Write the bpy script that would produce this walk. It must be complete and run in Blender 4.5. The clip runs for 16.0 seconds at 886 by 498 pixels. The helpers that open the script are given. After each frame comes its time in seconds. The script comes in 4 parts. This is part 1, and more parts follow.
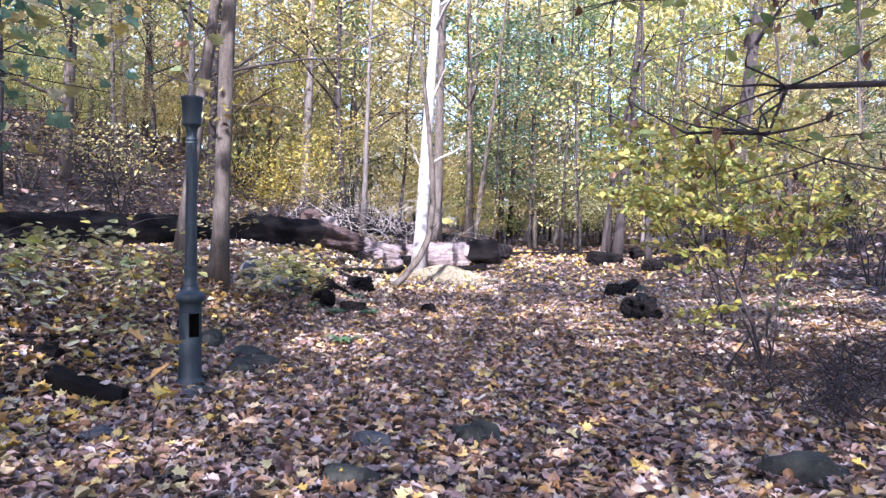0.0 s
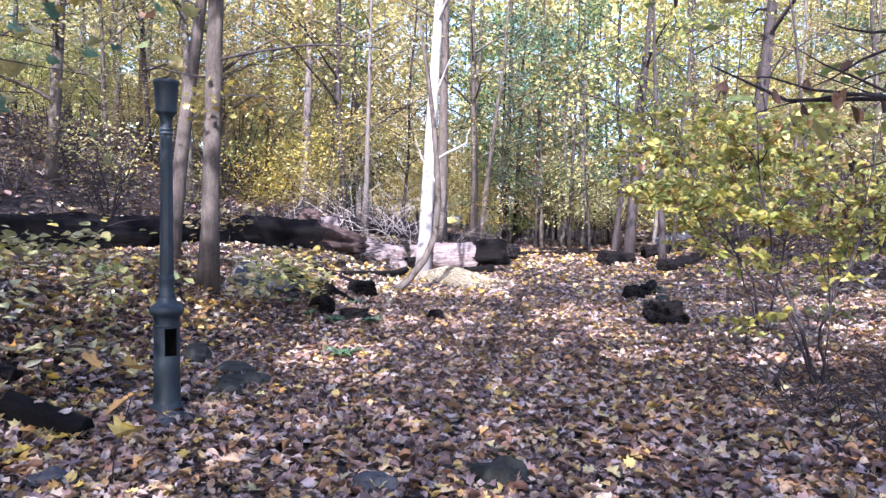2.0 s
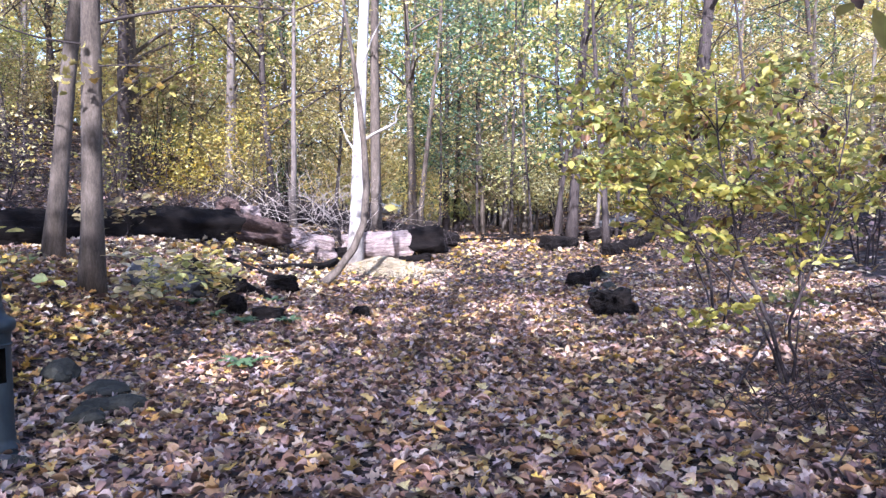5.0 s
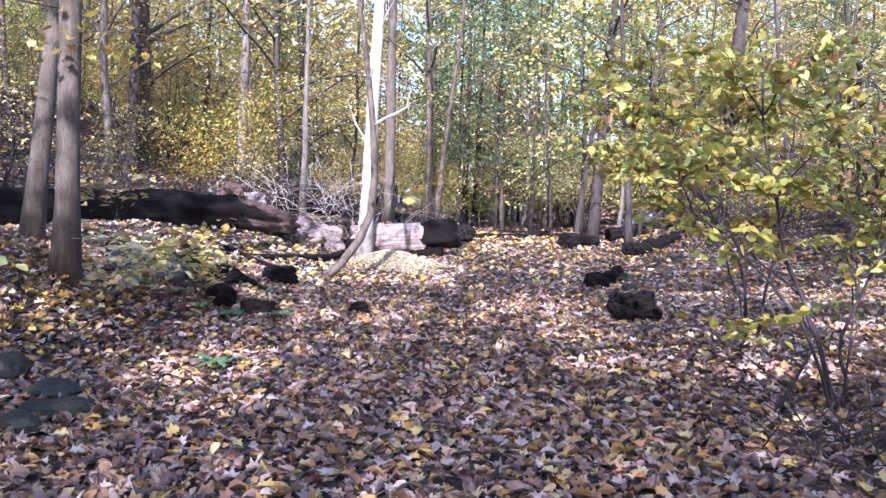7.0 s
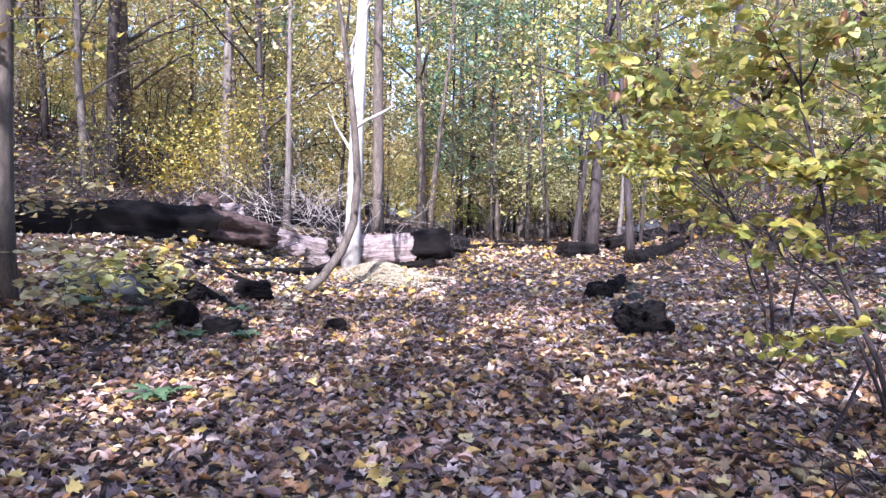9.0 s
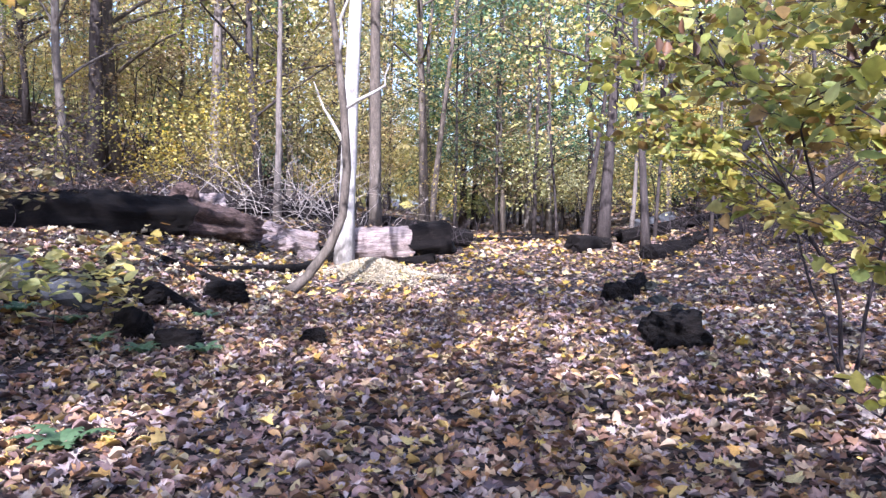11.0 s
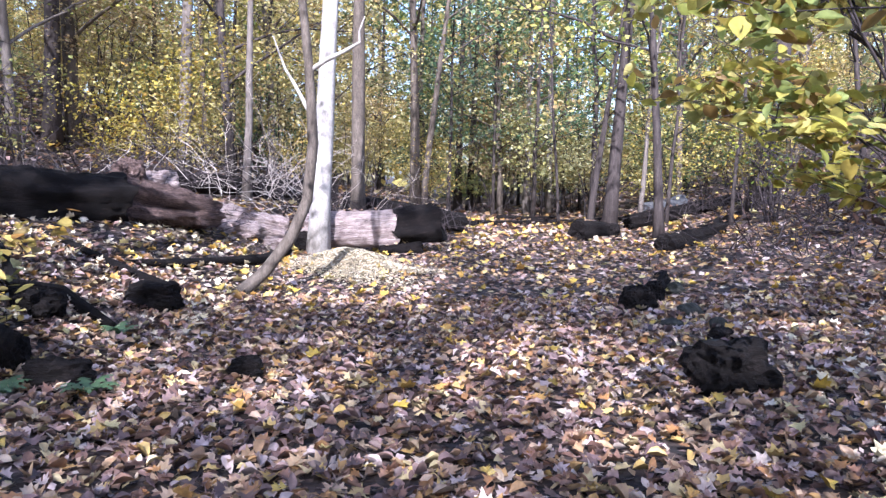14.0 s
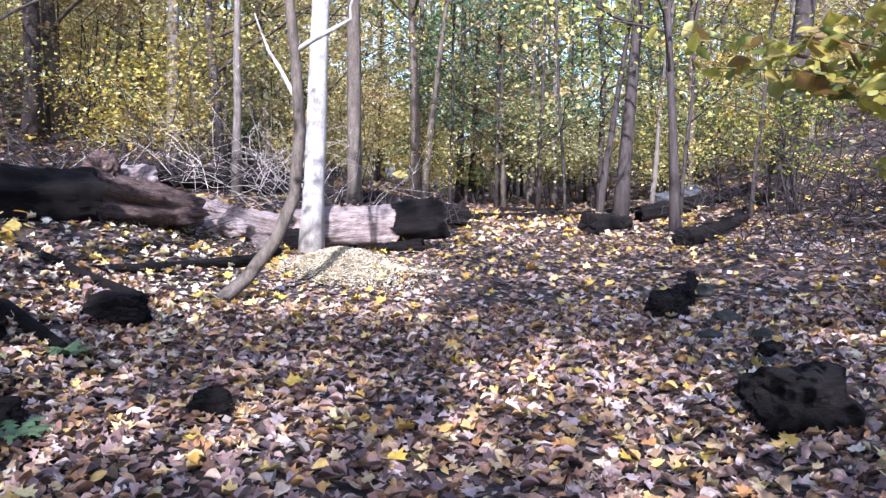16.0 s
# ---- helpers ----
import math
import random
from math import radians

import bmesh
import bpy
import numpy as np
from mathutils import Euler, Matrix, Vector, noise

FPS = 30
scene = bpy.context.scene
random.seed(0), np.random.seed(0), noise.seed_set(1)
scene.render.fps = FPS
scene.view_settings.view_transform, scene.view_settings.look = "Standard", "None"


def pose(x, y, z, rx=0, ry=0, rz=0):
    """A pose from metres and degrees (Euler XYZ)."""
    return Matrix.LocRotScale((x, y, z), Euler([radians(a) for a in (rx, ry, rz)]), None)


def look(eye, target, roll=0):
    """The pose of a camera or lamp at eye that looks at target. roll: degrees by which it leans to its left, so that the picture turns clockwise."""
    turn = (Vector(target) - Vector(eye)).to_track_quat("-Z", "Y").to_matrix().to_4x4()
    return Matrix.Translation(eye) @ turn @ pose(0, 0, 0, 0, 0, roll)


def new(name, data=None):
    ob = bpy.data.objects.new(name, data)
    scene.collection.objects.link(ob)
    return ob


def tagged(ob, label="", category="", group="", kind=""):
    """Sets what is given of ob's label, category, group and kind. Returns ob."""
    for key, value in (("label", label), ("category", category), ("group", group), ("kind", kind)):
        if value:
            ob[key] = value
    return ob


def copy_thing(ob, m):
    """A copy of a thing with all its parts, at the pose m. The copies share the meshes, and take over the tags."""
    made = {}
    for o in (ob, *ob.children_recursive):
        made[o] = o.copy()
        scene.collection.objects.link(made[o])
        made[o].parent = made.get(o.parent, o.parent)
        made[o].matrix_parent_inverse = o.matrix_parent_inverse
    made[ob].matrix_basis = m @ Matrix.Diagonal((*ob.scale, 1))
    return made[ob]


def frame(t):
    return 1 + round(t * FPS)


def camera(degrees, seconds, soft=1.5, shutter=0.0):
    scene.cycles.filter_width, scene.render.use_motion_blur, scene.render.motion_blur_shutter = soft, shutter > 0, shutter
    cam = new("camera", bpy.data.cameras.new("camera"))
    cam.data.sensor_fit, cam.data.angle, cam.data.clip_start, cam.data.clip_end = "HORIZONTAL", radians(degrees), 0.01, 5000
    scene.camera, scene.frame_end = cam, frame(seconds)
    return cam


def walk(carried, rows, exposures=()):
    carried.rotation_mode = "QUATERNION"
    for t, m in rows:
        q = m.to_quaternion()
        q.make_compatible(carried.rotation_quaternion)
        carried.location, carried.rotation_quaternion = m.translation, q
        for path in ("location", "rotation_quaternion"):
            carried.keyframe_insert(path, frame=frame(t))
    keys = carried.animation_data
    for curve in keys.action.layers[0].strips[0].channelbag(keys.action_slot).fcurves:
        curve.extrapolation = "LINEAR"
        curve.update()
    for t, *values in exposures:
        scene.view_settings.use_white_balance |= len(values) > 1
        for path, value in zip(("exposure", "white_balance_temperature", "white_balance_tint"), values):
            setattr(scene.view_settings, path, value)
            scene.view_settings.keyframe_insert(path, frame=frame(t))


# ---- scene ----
cam = camera(60.6, 16.0, soft=1.4)
PATH = [
    (0, (0.227, 0.157, 1.547), (0.2, 2.156, 1.475), 1.1),
    (0.5, (0.203, 0.362, 1.543), (0.173, 2.361, 1.468), 0.8),
    (1, (0.221, 0.594, 1.541), (0.183, 2.592, 1.467), 1.0),
    (1.5, (0.207, 0.781, 1.542), (0.169, 2.779, 1.467), 1.1),
    (2, (0.142, 1.01, 1.547), (0.108, 3.008, 1.473), 0.6),
    (2.5, (0.129, 1.22, 1.539), (0.118, 3.219, 1.461), 0.1),
    (3, (0.139, 1.426, 1.55), (0.129, 3.425, 1.473), -0.3),
    (3.5, (0.147, 1.627, 1.563), (0.22, 3.624, 1.488), -0.7),
    (4, (0.252, 1.785, 1.54), (0.375, 3.78, 1.459), -0.6),
    (6.5, (0.507, 2.682, 1.487), (0.566, 4.677, 1.357), 0.2),
    (7, (0.594, 2.887, 1.448), (0.65, 4.882, 1.33), 1.0),
    (7.5, (0.605, 3.116, 1.37), (0.656, 5.113, 1.258), 0.7),
    (8, (0.65, 3.329, 1.359), (0.701, 5.326, 1.256), -0.0),
    (8.5, (0.714, 3.556, 1.368), (0.768, 5.554, 1.285), 0.2),
    (9, (0.748, 3.798, 1.344), (0.81, 5.795, 1.262), 0.0),
    (11.5, (0.894, 5.326, 1.368), (0.941, 7.322, 1.26), 0.1),
    (12, (0.936, 5.636, 1.392), (1.002, 7.632, 1.287), -0.3),
    (12.5, (1.016, 5.917, 1.404), (1.095, 7.913, 1.295), -0.4),
    (13, (1.033, 6.18, 1.401), (1.108, 8.175, 1.278), 0.0),
    (13.5, (1.016, 6.474, 1.437), (1.09, 8.467, 1.291), -0.0),
    (14, (1.04, 6.757, 1.438), (1.098, 8.749, 1.273), 0.7),
    (14.5, (1.017, 6.977, 1.455), (1.05, 8.968, 1.274), 0.7),
    (15, (1.004, 7.199, 1.461), (1.038, 9.187, 1.248), -0.0),
    (15.5, (1.035, 7.43, 1.455), (1.067, 9.418, 1.243), -0.2),
    (16, (1.048, 7.658, 1.463), (1.102, 9.648, 1.274), 0.2),
]
walk(cam, [(t, look(eye, target, roll)) for t, eye, target, roll in PATH], [(0.0, 2.01, 5290, 25), (9.0, 1.97, 5320, 25), (16.0, 1.82, 5280, 21)])

# ---- light ----
SUN = Vector((-0.12, -0.80, 0.59)).normalized()
world = bpy.data.worlds.new("sky")
scene.world = world
world.use_nodes = True
wn = world.node_tree
sky = wn.nodes.new("ShaderNodeTexSky")
sky.sky_type, sky.sun_disc = "NISHITA", False
sky.sun_elevation = math.asin(SUN.z)
sky.sun_rotation = math.atan2(SUN.x, SUN.y)
sky.dust_density, sky.air_density = 2.5, 1.0
wn.links.new(sky.outputs[0], wn.nodes["Background"].inputs[0])
wn.nodes["Background"].inputs[1].default_value = 0.15
sun = new("sun", bpy.data.lights.new("sun", "SUN"))
sun.data.energy, sun.data.angle, sun.data.color = 4.5, radians(0.5), (1.0, 0.93, 0.82)
sun.matrix_world = look(SUN * 50, (0, 0, 0))


# ---- materials ----
def nodes(name):
    m = bpy.data.materials.new(name)
    m.use_nodes = True
    t = m.node_tree
    return m, t, t.nodes["Principled BSDF"]


def link(t, a, b):
    t.links.new(a, b)


def node(t, kind, **values):
    n = t.nodes.new("ShaderNode" + kind)
    for k, v in values.items():
        n.inputs[k].default_value = v
    return n


def ramp(t, stops, constant=False):
    n = t.nodes.new("ShaderNodeValToRGB")
    e = n.color_ramp.elements
    while len(e) < len(stops):
        e.new(0.5)
    for el, (p, c) in zip(e, stops):
        el.position, el.color = p, (*c, 1)
    if constant:
        n.color_ramp.interpolation = "CONSTANT"
    return n


def even(colours):
    return [(i / len(colours), c) for i, c in enumerate(colours)]


def surface(name, colours, scale, stretch=(1, 1, 1), rough=0.85, bump=0.4, fine=6.0, depth=0.03):
    """A rough natural surface: coarse patches, finer grain, relief."""
    m, t, b = nodes(name)
    tc = node(t, "TexCoord")
    mp = node(t, "Mapping", Scale=stretch)
    link(t, tc.outputs["Object"], mp.inputs[0])
    n1 = node(t, "TexNoise", Scale=scale, Detail=6.0, Roughness=0.65)
    n2 = node(t, "TexNoise", Scale=scale * fine, Detail=5.0, Roughness=0.7)
    link(t, mp.outputs[0], n1.inputs[0])
    link(t, mp.outputs[0], n2.inputs[0])
    mix = node(t, "Mix")
    mix.inputs[0].default_value = 0.45
    link(t, n1.outputs[0], mix.inputs[2])
    link(t, n2.outputs[0], mix.inputs[3])
    k = len(colours) - 1
    r = ramp(t, [(0.3 + 0.4 * i / k, c) for i, c in enumerate(colours)])
    link(t, mix.outputs[0], r.inputs[0])
    link(t, r.outputs[0], b.inputs["Base Color"])
    b.inputs["Roughness"].default_value = rough
    b.inputs["Specular IOR Level"].default_value = 0.5 if rough < 0.6 else 0.2
    bp = node(t, "Bump", Strength=bump, Distance=depth)
    link(t, mix.outputs[0], bp.inputs["Height"])
    link(t, bp.outputs[0], b.inputs["Normal"])
    return m


def foliage(name, colours, through_light=0.35, rough=0.55, spot=0.35, vary=False):
    """Leaves: each its own colour, with blotches, letting some light through."""
    m, t, b = nodes(name)
    geo = node(t, "NewGeometry")
    r = ramp(t, even(colours), True)
    link(t, geo.outputs["Random Per Island"], r.inputs[0])
    tc = node(t, "TexCoord")
    nz = node(t, "TexNoise", Scale=28.0, Detail=3.0)
    link(t, tc.outputs["Object"], nz.inputs[0])
    shade = ramp(t, [(0.3, (1 - spot, 1 - spot, 1 - spot)), (0.65, (1, 1, 1))])
    link(t, nz.outputs[0], shade.inputs[0])
    mul = node(t, "Mix")
    mul.data_type, mul.blend_type = "RGBA", "MULTIPLY"
    mul.inputs[0].default_value = 1.0
    link(t, r.outputs[0], mul.inputs[6])
    link(t, shade.outputs[0], mul.inputs[7])
    tone = mul.outputs[2]
    if vary:
        oi = node(t, "ObjectInfo")
        hsv = node(t, "HueSaturation")
        for key, lo, hi in (("Hue", 0.488, 0.528), ("Saturation", 0.76, 1.06), ("Value", 0.7, 1.2)):
            wave = node(t, "Math")
            wave.operation = "FRACT"
            grow = node(t, "Math")
            grow.operation, grow.inputs[1].default_value = "MULTIPLY", {"Hue": 1.0, "Saturation": 7.3, "Value": 3.7}[key]
            span = node(t, "MapRange")
            span.inputs[3].default_value, span.inputs[4].default_value = lo, hi
            link(t, oi.outputs["Random"], grow.inputs[0])
            link(t, grow.outputs[0], wave.inputs[0])
            link(t, wave.outputs[0], span.inputs[0])
            link(t, span.outputs[0], hsv.inputs[key])
        link(t, tone, hsv.inputs["Color"])
        tone = hsv.outputs[0]
    link(t, tone, b.inputs["Base Color"])
    b.inputs["Roughness"].default_value = rough
    tr = node(t, "BsdfTranslucent")
    link(t, tone, tr.inputs[0])
    mx = node(t, "MixShader")
    mx.inputs[0].default_value = through_light
    link(t, b.outputs[0], mx.inputs[1])
    link(t, tr.outputs[0], mx.inputs[2])
    link(t, mx.outputs[0], t.nodes["Material Output"].inputs[0])
    return m


BARK_GREY = surface("bark_grey", [(0.045, 0.038, 0.033), (0.12, 0.102, 0.09), (0.21, 0.185, 0.165)], 5, (3, 3, 0.5))
BARK_BROWN = surface("bark_brown", [(0.022, 0.018, 0.015), (0.085, 0.069, 0.056), (0.17, 0.142, 0.118)], 5, (2.2, 2.2, 0.6), bump=0.9)
BARK_DARK = surface("bark_dark", [(0.012, 0.010, 0.010), (0.04, 0.032, 0.03), (0.09, 0.075, 0.07)], 6, (3, 3, 0.5), bump=0.7)
BARK_PALE = surface("bark_pale", [(0.13, 0.115, 0.10), (0.32, 0.295, 0.27), (0.46, 0.44, 0.41)], 4, (1.2, 1.2, 0.8), bump=0.4)
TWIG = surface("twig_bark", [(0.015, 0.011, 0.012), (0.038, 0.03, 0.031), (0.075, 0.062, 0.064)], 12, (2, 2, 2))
# pale dead wood, with the sunlight on it added to the colour
TWIG_SUNNY = surface("sunny_dead_twig", [(0.25, 0.21, 0.18), (0.42, 0.37, 0.33), (0.55, 0.50, 0.46)], 12, (2, 2, 2))
LOG_DARK = surface("wet_rotten_wood", [(0.0015, 0.0012, 0.0013), (0.004, 0.003, 0.003), (0.009, 0.0065, 0.006), (0.035, 0.025, 0.023)], 9, (0.5, 2.2, 2.2), rough=1.0, bump=1.0, fine=5.0, depth=0.08)
LOG_PALE = surface("bare_grey_wood", [(0.02, 0.014, 0.013), (0.24, 0.18, 0.165), (0.42, 0.345, 0.325), (0.60, 0.52, 0.49)], 7, (0.3, 3.5, 3.5), bump=1.0, fine=4.0, depth=0.08)
LOG_RED = surface("rotten_red_wood", [(0.008, 0.005, 0.005), (0.06, 0.04, 0.036), (0.15, 0.10, 0.085), (0.36, 0.27, 0.235)], 7, (0.4, 4, 4), bump=1.0, fine=4.0, depth=0.07)
ROCK = surface("mossy_rock", [(0.010, 0.010, 0.008), (0.026, 0.027, 0.022), (0.068, 0.068, 0.058)], 5, bump=0.6)
ROCK_GREY = surface("grey_rock", [(0.022, 0.024, 0.027), (0.06, 0.062, 0.068), (0.13, 0.13, 0.135)], 5, bump=0.6)
PAINT = surface("weathered_green_paint", [(0.006, 0.011, 0.015), (0.011, 0.020, 0.026), (0.024, 0.036, 0.043)], 6, (1, 1, 0.4), rough=0.58, bump=0.2, depth=0.01)
# inside of the lamp post: its shade is put into the near-black colour
HOLLOW_SHADE = surface("shaded_inside", [(0.004, 0.004, 0.004), (0.012, 0.011, 0.010)], 10)

LITTER = foliage("fallen_leaves", [(0.26, 0.15, 0.09), (0.36, 0.235, 0.145), (0.44, 0.32, 0.22), (0.14, 0.08, 0.063), (0.30, 0.20, 0.175), (0.45, 0.36, 0.27), (0.20, 0.107, 0.072), (0.40, 0.24, 0.085),
    (0.41, 0.33, 0.31), (0.25, 0.16, 0.14), (0.46, 0.38, 0.33), (0.17, 0.11, 0.108), (0.32, 0.165, 0.065), (0.48, 0.34, 0.11), (0.29, 0.19, 0.16), (0.09, 0.055, 0.05), (0.40, 0.28, 0.16), (0.23, 0.123, 0.08),
    (0.38, 0.30, 0.285), (0.12, 0.075, 0.065), (0.46, 0.37, 0.19), (0.33, 0.21, 0.11)], 0.12, 0.5, spot=0.4)
YELLOW_LITTER = foliage("yellow_fallen_leaves", [(0.52, 0.36, 0.05), (0.58, 0.44, 0.11), (0.46, 0.28, 0.05), (0.55, 0.47, 0.20), (0.40, 0.22, 0.05)], 0.15, 0.5)
# dry leaf colours, paler than the leaves: brightness of the sun is mixed in
SUN_PALE_LITTER = foliage("sun_pale_leaves", [(0.60, 0.52, 0.37), (0.56, 0.47, 0.32), (0.64, 0.57, 0.44), (0.50, 0.41, 0.28), (0.58, 0.50, 0.31)], 0.15, 0.6)
GOLD = foliage("gold_leaves", [(0.52, 0.37, 0.06), (0.46, 0.34, 0.08), (0.56, 0.43, 0.13), (0.34, 0.28, 0.07), (0.44, 0.25, 0.06), (0.58, 0.48, 0.20), (0.40, 0.33, 0.09), (0.26, 0.20, 0.07)], 0.4, vary=True)
LIME = foliage("yellow_green_leaves", [(0.34, 0.34, 0.05), (0.42, 0.38, 0.05), (0.26, 0.30, 0.05), (0.48, 0.43, 0.08), (0.20, 0.25, 0.05), (0.40, 0.32, 0.05)], 0.42, vary=True)
BUSH = foliage("shrub_leaves", [(0.44, 0.41, 0.07), (0.50, 0.44, 0.09), (0.34, 0.37, 0.08), (0.54, 0.48, 0.16), (0.27, 0.32, 0.09), (0.44, 0.34, 0.07), (0.30, 0.19, 0.06), (0.48, 0.43, 0.10), (0.39, 0.40, 0.13)], 0.5)
GREEN = foliage("green_leaves", [(0.10, 0.20, 0.08), (0.16, 0.25, 0.09), (0.09, 0.17, 0.09), (0.26, 0.31, 0.09), (0.13, 0.22, 0.12)], 0.45, vary=True)
PALE_LEAF = foliage("washed_leaves", [(0.58, 0.48, 0.21), (0.50, 0.43, 0.17), (0.42, 0.35, 0.11), (0.62, 0.56, 0.33), (0.36, 0.34, 0.13), (0.54, 0.42, 0.12)], 0.4, vary=True)
DRY = foliage("dry_brown_leaves", [(0.10, 0.05, 0.03), (0.06, 0.03, 0.022), (0.16, 0.075, 0.03), (0.03, 0.02, 0.018), (0.20, 0.11, 0.06)], 0.2)
FERN = foliage("fern_green", [(0.05, 0.10, 0.04), (0.08, 0.14, 0.06), (0.11, 0.17, 0.09)], 0.3)

# leaf mould between the fallen leaves
SOIL, st, sb = nodes("leaf_mould")
stc = node(st, "TexCoord")
v1 = node(st, "TexVoronoi", Scale=9.0)
v2 = node(st, "TexVoronoi", Scale=17.0)
sn = node(st, "TexNoise", Scale=1.3, Detail=5.0)
for n in (v1, v2, sn):
    link(st, stc.outputs["Object"], n.inputs["Vector"])
sep = node(st, "SeparateColor")
link(st, v1.outputs["Color"], sep.inputs[0])
sr = ramp(st, even([(0.012, 0.008, 0.007), (0.035, 0.023, 0.018), (0.06, 0.04, 0.032), (0.022, 0.014, 0.012), (0.08, 0.055, 0.046), (0.05, 0.03, 0.02)]), True)
link(st, sep.outputs[0], sr.inputs[0])
sm = node(st, "Mix")
sm.data_type, sm.blend_type = "RGBA", "MULTIPLY"
sm.inputs[0].default_value = 0.8
sd = ramp(st, [(0.3, (0.45, 0.42, 0.42)), (0.7, (1, 1, 1))])
link(st, sn.outputs[0], sd.inputs[0])
link(st, sr.outputs[0], sm.inputs[6])
link(st, sd.outputs[0], sm.inputs[7])
link(st, sm.outputs[2], sb.inputs["Base Color"])
sb.inputs["Roughness"].default_value = 0.9
sbp = node(st, "Bump", Strength=0.8, Distance=0.03)
link(st, v2.outputs["Distance"], sbp.inputs["Height"])
link(st, sbp.outputs[0], sb.inputs["Normal"])


# ---- mesh tools ----
rng = np.random.default_rng(7)


def left_edge(y):
    return np.interp(y, (0, 7, 14, 19, 24, 30), (-3.6, -2.2, -0.8, -0.35, 0.6, 2.0))


def ground_z(x, y):
    """Height of the woodland floor: a trodden way with a bank on one side and a hill behind it."""
    x, y = np.asarray(x, float), np.asarray(y, float)
    base = 0.02 * np.clip(y - 6, 0, 18) + 0.004 * np.maximum(0, np.minimum(y, 80) - 24)
    xl = left_edge(y)
    d, dr = np.clip(xl - x, 0, 40), np.clip(x - xl - 4.3, 0, 40)
    bank = np.interp(d, (0, 0.5, 1, 1.6, 2.3, 3, 6, 8, 14, 40), (0, 0.05, 0.24, 0.48, 0.74, 0.83, 0.88, 1.65, 4.4, 8.5))
    far = np.clip((y - 13) / 9, 0, 1)
    right = (1 - far) * np.interp(dr, (0, 1, 6, 20, 40), (0, 0.05, 0.45, 2.5, 5)) + far * np.interp(dr, (0, 1, 3, 6, 20, 40), (0, 0.05, 0.38, 1.3, 5.5, 9))
    rough = np.minimum(1, np.maximum(d, dr)) * (0.05 * np.sin(1.7 * x + 0.6 * y) * np.sin(1.3 * y - 0.5 * x) + 0.025 * np.sin(4.1 * x + 1.0) * np.sin(3.7 * y))
    heap = 0.24 * np.exp(-((x - 0.0) / 0.62) ** 2 - ((y - 17.3) / 0.9) ** 2)
    return base + bank + right + rough + heap


def gz(x, y):
    return float(ground_z(x, y))


def mesh_np(name, verts, tris, smooth=False):
    me = bpy.data.meshes.new(name)
    verts, tris = np.asarray(verts, np.float32), np.asarray(tris, np.int32)
    me.vertices.add(len(verts))
    me.vertices.foreach_set("co", verts.ravel())
    me.loops.add(tris.size)
    me.loops.foreach_set("vertex_index", tris.ravel())
    me.polygons.add(len(tris))
    me.polygons.foreach_set("loop_start", np.arange(0, tris.size, tris.shape[1], dtype=np.int32))
    if smooth:
        me.polygons.foreach_set("use_smooth", np.ones(len(tris), bool))
    me.update(calc_edges=True)
    return me


def part(name, me, material, parent=None, label=""):
    """Links a mesh as one object under a thing or a part."""
    ob = new(name, me)
    if not me.materials:
        me.materials.append(material)
    if parent is not None:
        ob.parent = parent
    if label:
        ob["label"] = label
    return ob


def thing(name, place, label, category, group="", kind=""):
    ob = new(name)
    ob.location = place
    ob.empty_display_size = 0.2
    return tagged(ob, label, category, group, kind)


def tube_np(pts, radii, sides=8, rough=0.0, seed=0, cap=True):
    """A tapered, slightly uneven round limb along a line of points: verts, triangles."""
    pts = [Vector(p) for p in pts]
    vs, fs = [], []
    up = Vector((0.31, 0.17, 0.93))
    r2 = random.Random(seed)
    for i, p in enumerate(pts):
        d = (pts[min(i + 1, len(pts) - 1)] - pts[max(i - 1, 0)]).normalized()
        if i == 0:
            a = d.cross(up if abs(d.dot(up)) < 0.97 else Vector((1, 0, 0)))
        a = (a - d * a.dot(d)).normalized()
        b = d.cross(a)
        for k in range(sides):
            an = 2 * math.pi * k / sides
            w = radii[i] * (1 + rough * (r2.random() - 0.5) * 2)
            vs.append(p + (a * math.cos(an) + b * math.sin(an)) * w)
    n = len(pts)
    for i in range(n - 1):
        for k in range(sides):
            q = (k + 1) % sides
            A, B, C, D = i * sides + k, i * sides + q, (i + 1) * sides + q, (i + 1) * sides + k
            fs += [(A, B, C), (A, C, D)]
    if cap:
        for i in (0, n - 1):
            vs.append(pts[i])
            c = len(vs) - 1
            for k in range(sides):
                q = (k + 1) % sides
                fs.append((c, i * sides + q, i * sides + k) if i == 0 else (c, i * sides + k, i * sides + q))
    return np.array([tuple(v) for v in vs]), np.array(fs)


def joined(pieces):
    vs, fs, n = [], [], 0
    for v, f in pieces:
        vs.append(v)
        fs.append(f + n)
        n += len(v)
    return np.concatenate(vs), np.concatenate(fs)


def curve_pts(a, b, n, wobble, r2, sag=0.0):
    a, b = Vector(a), Vector(b)
    out = []
    off = Vector((0, 0, 0))
    for i in range(n):
        s = i / (n - 1)
        if 0 < i:
            off += Vector((r2.gauss(0, 1), r2.gauss(0, 1), r2.gauss(0, 0.5))) * wobble
        out.append(a.lerp(b, s) + off * 1.3 * max(0.0, math.sin(math.pi * s)) + Vector((0, 0, sag * math.sin(math.pi * s))))
    return out


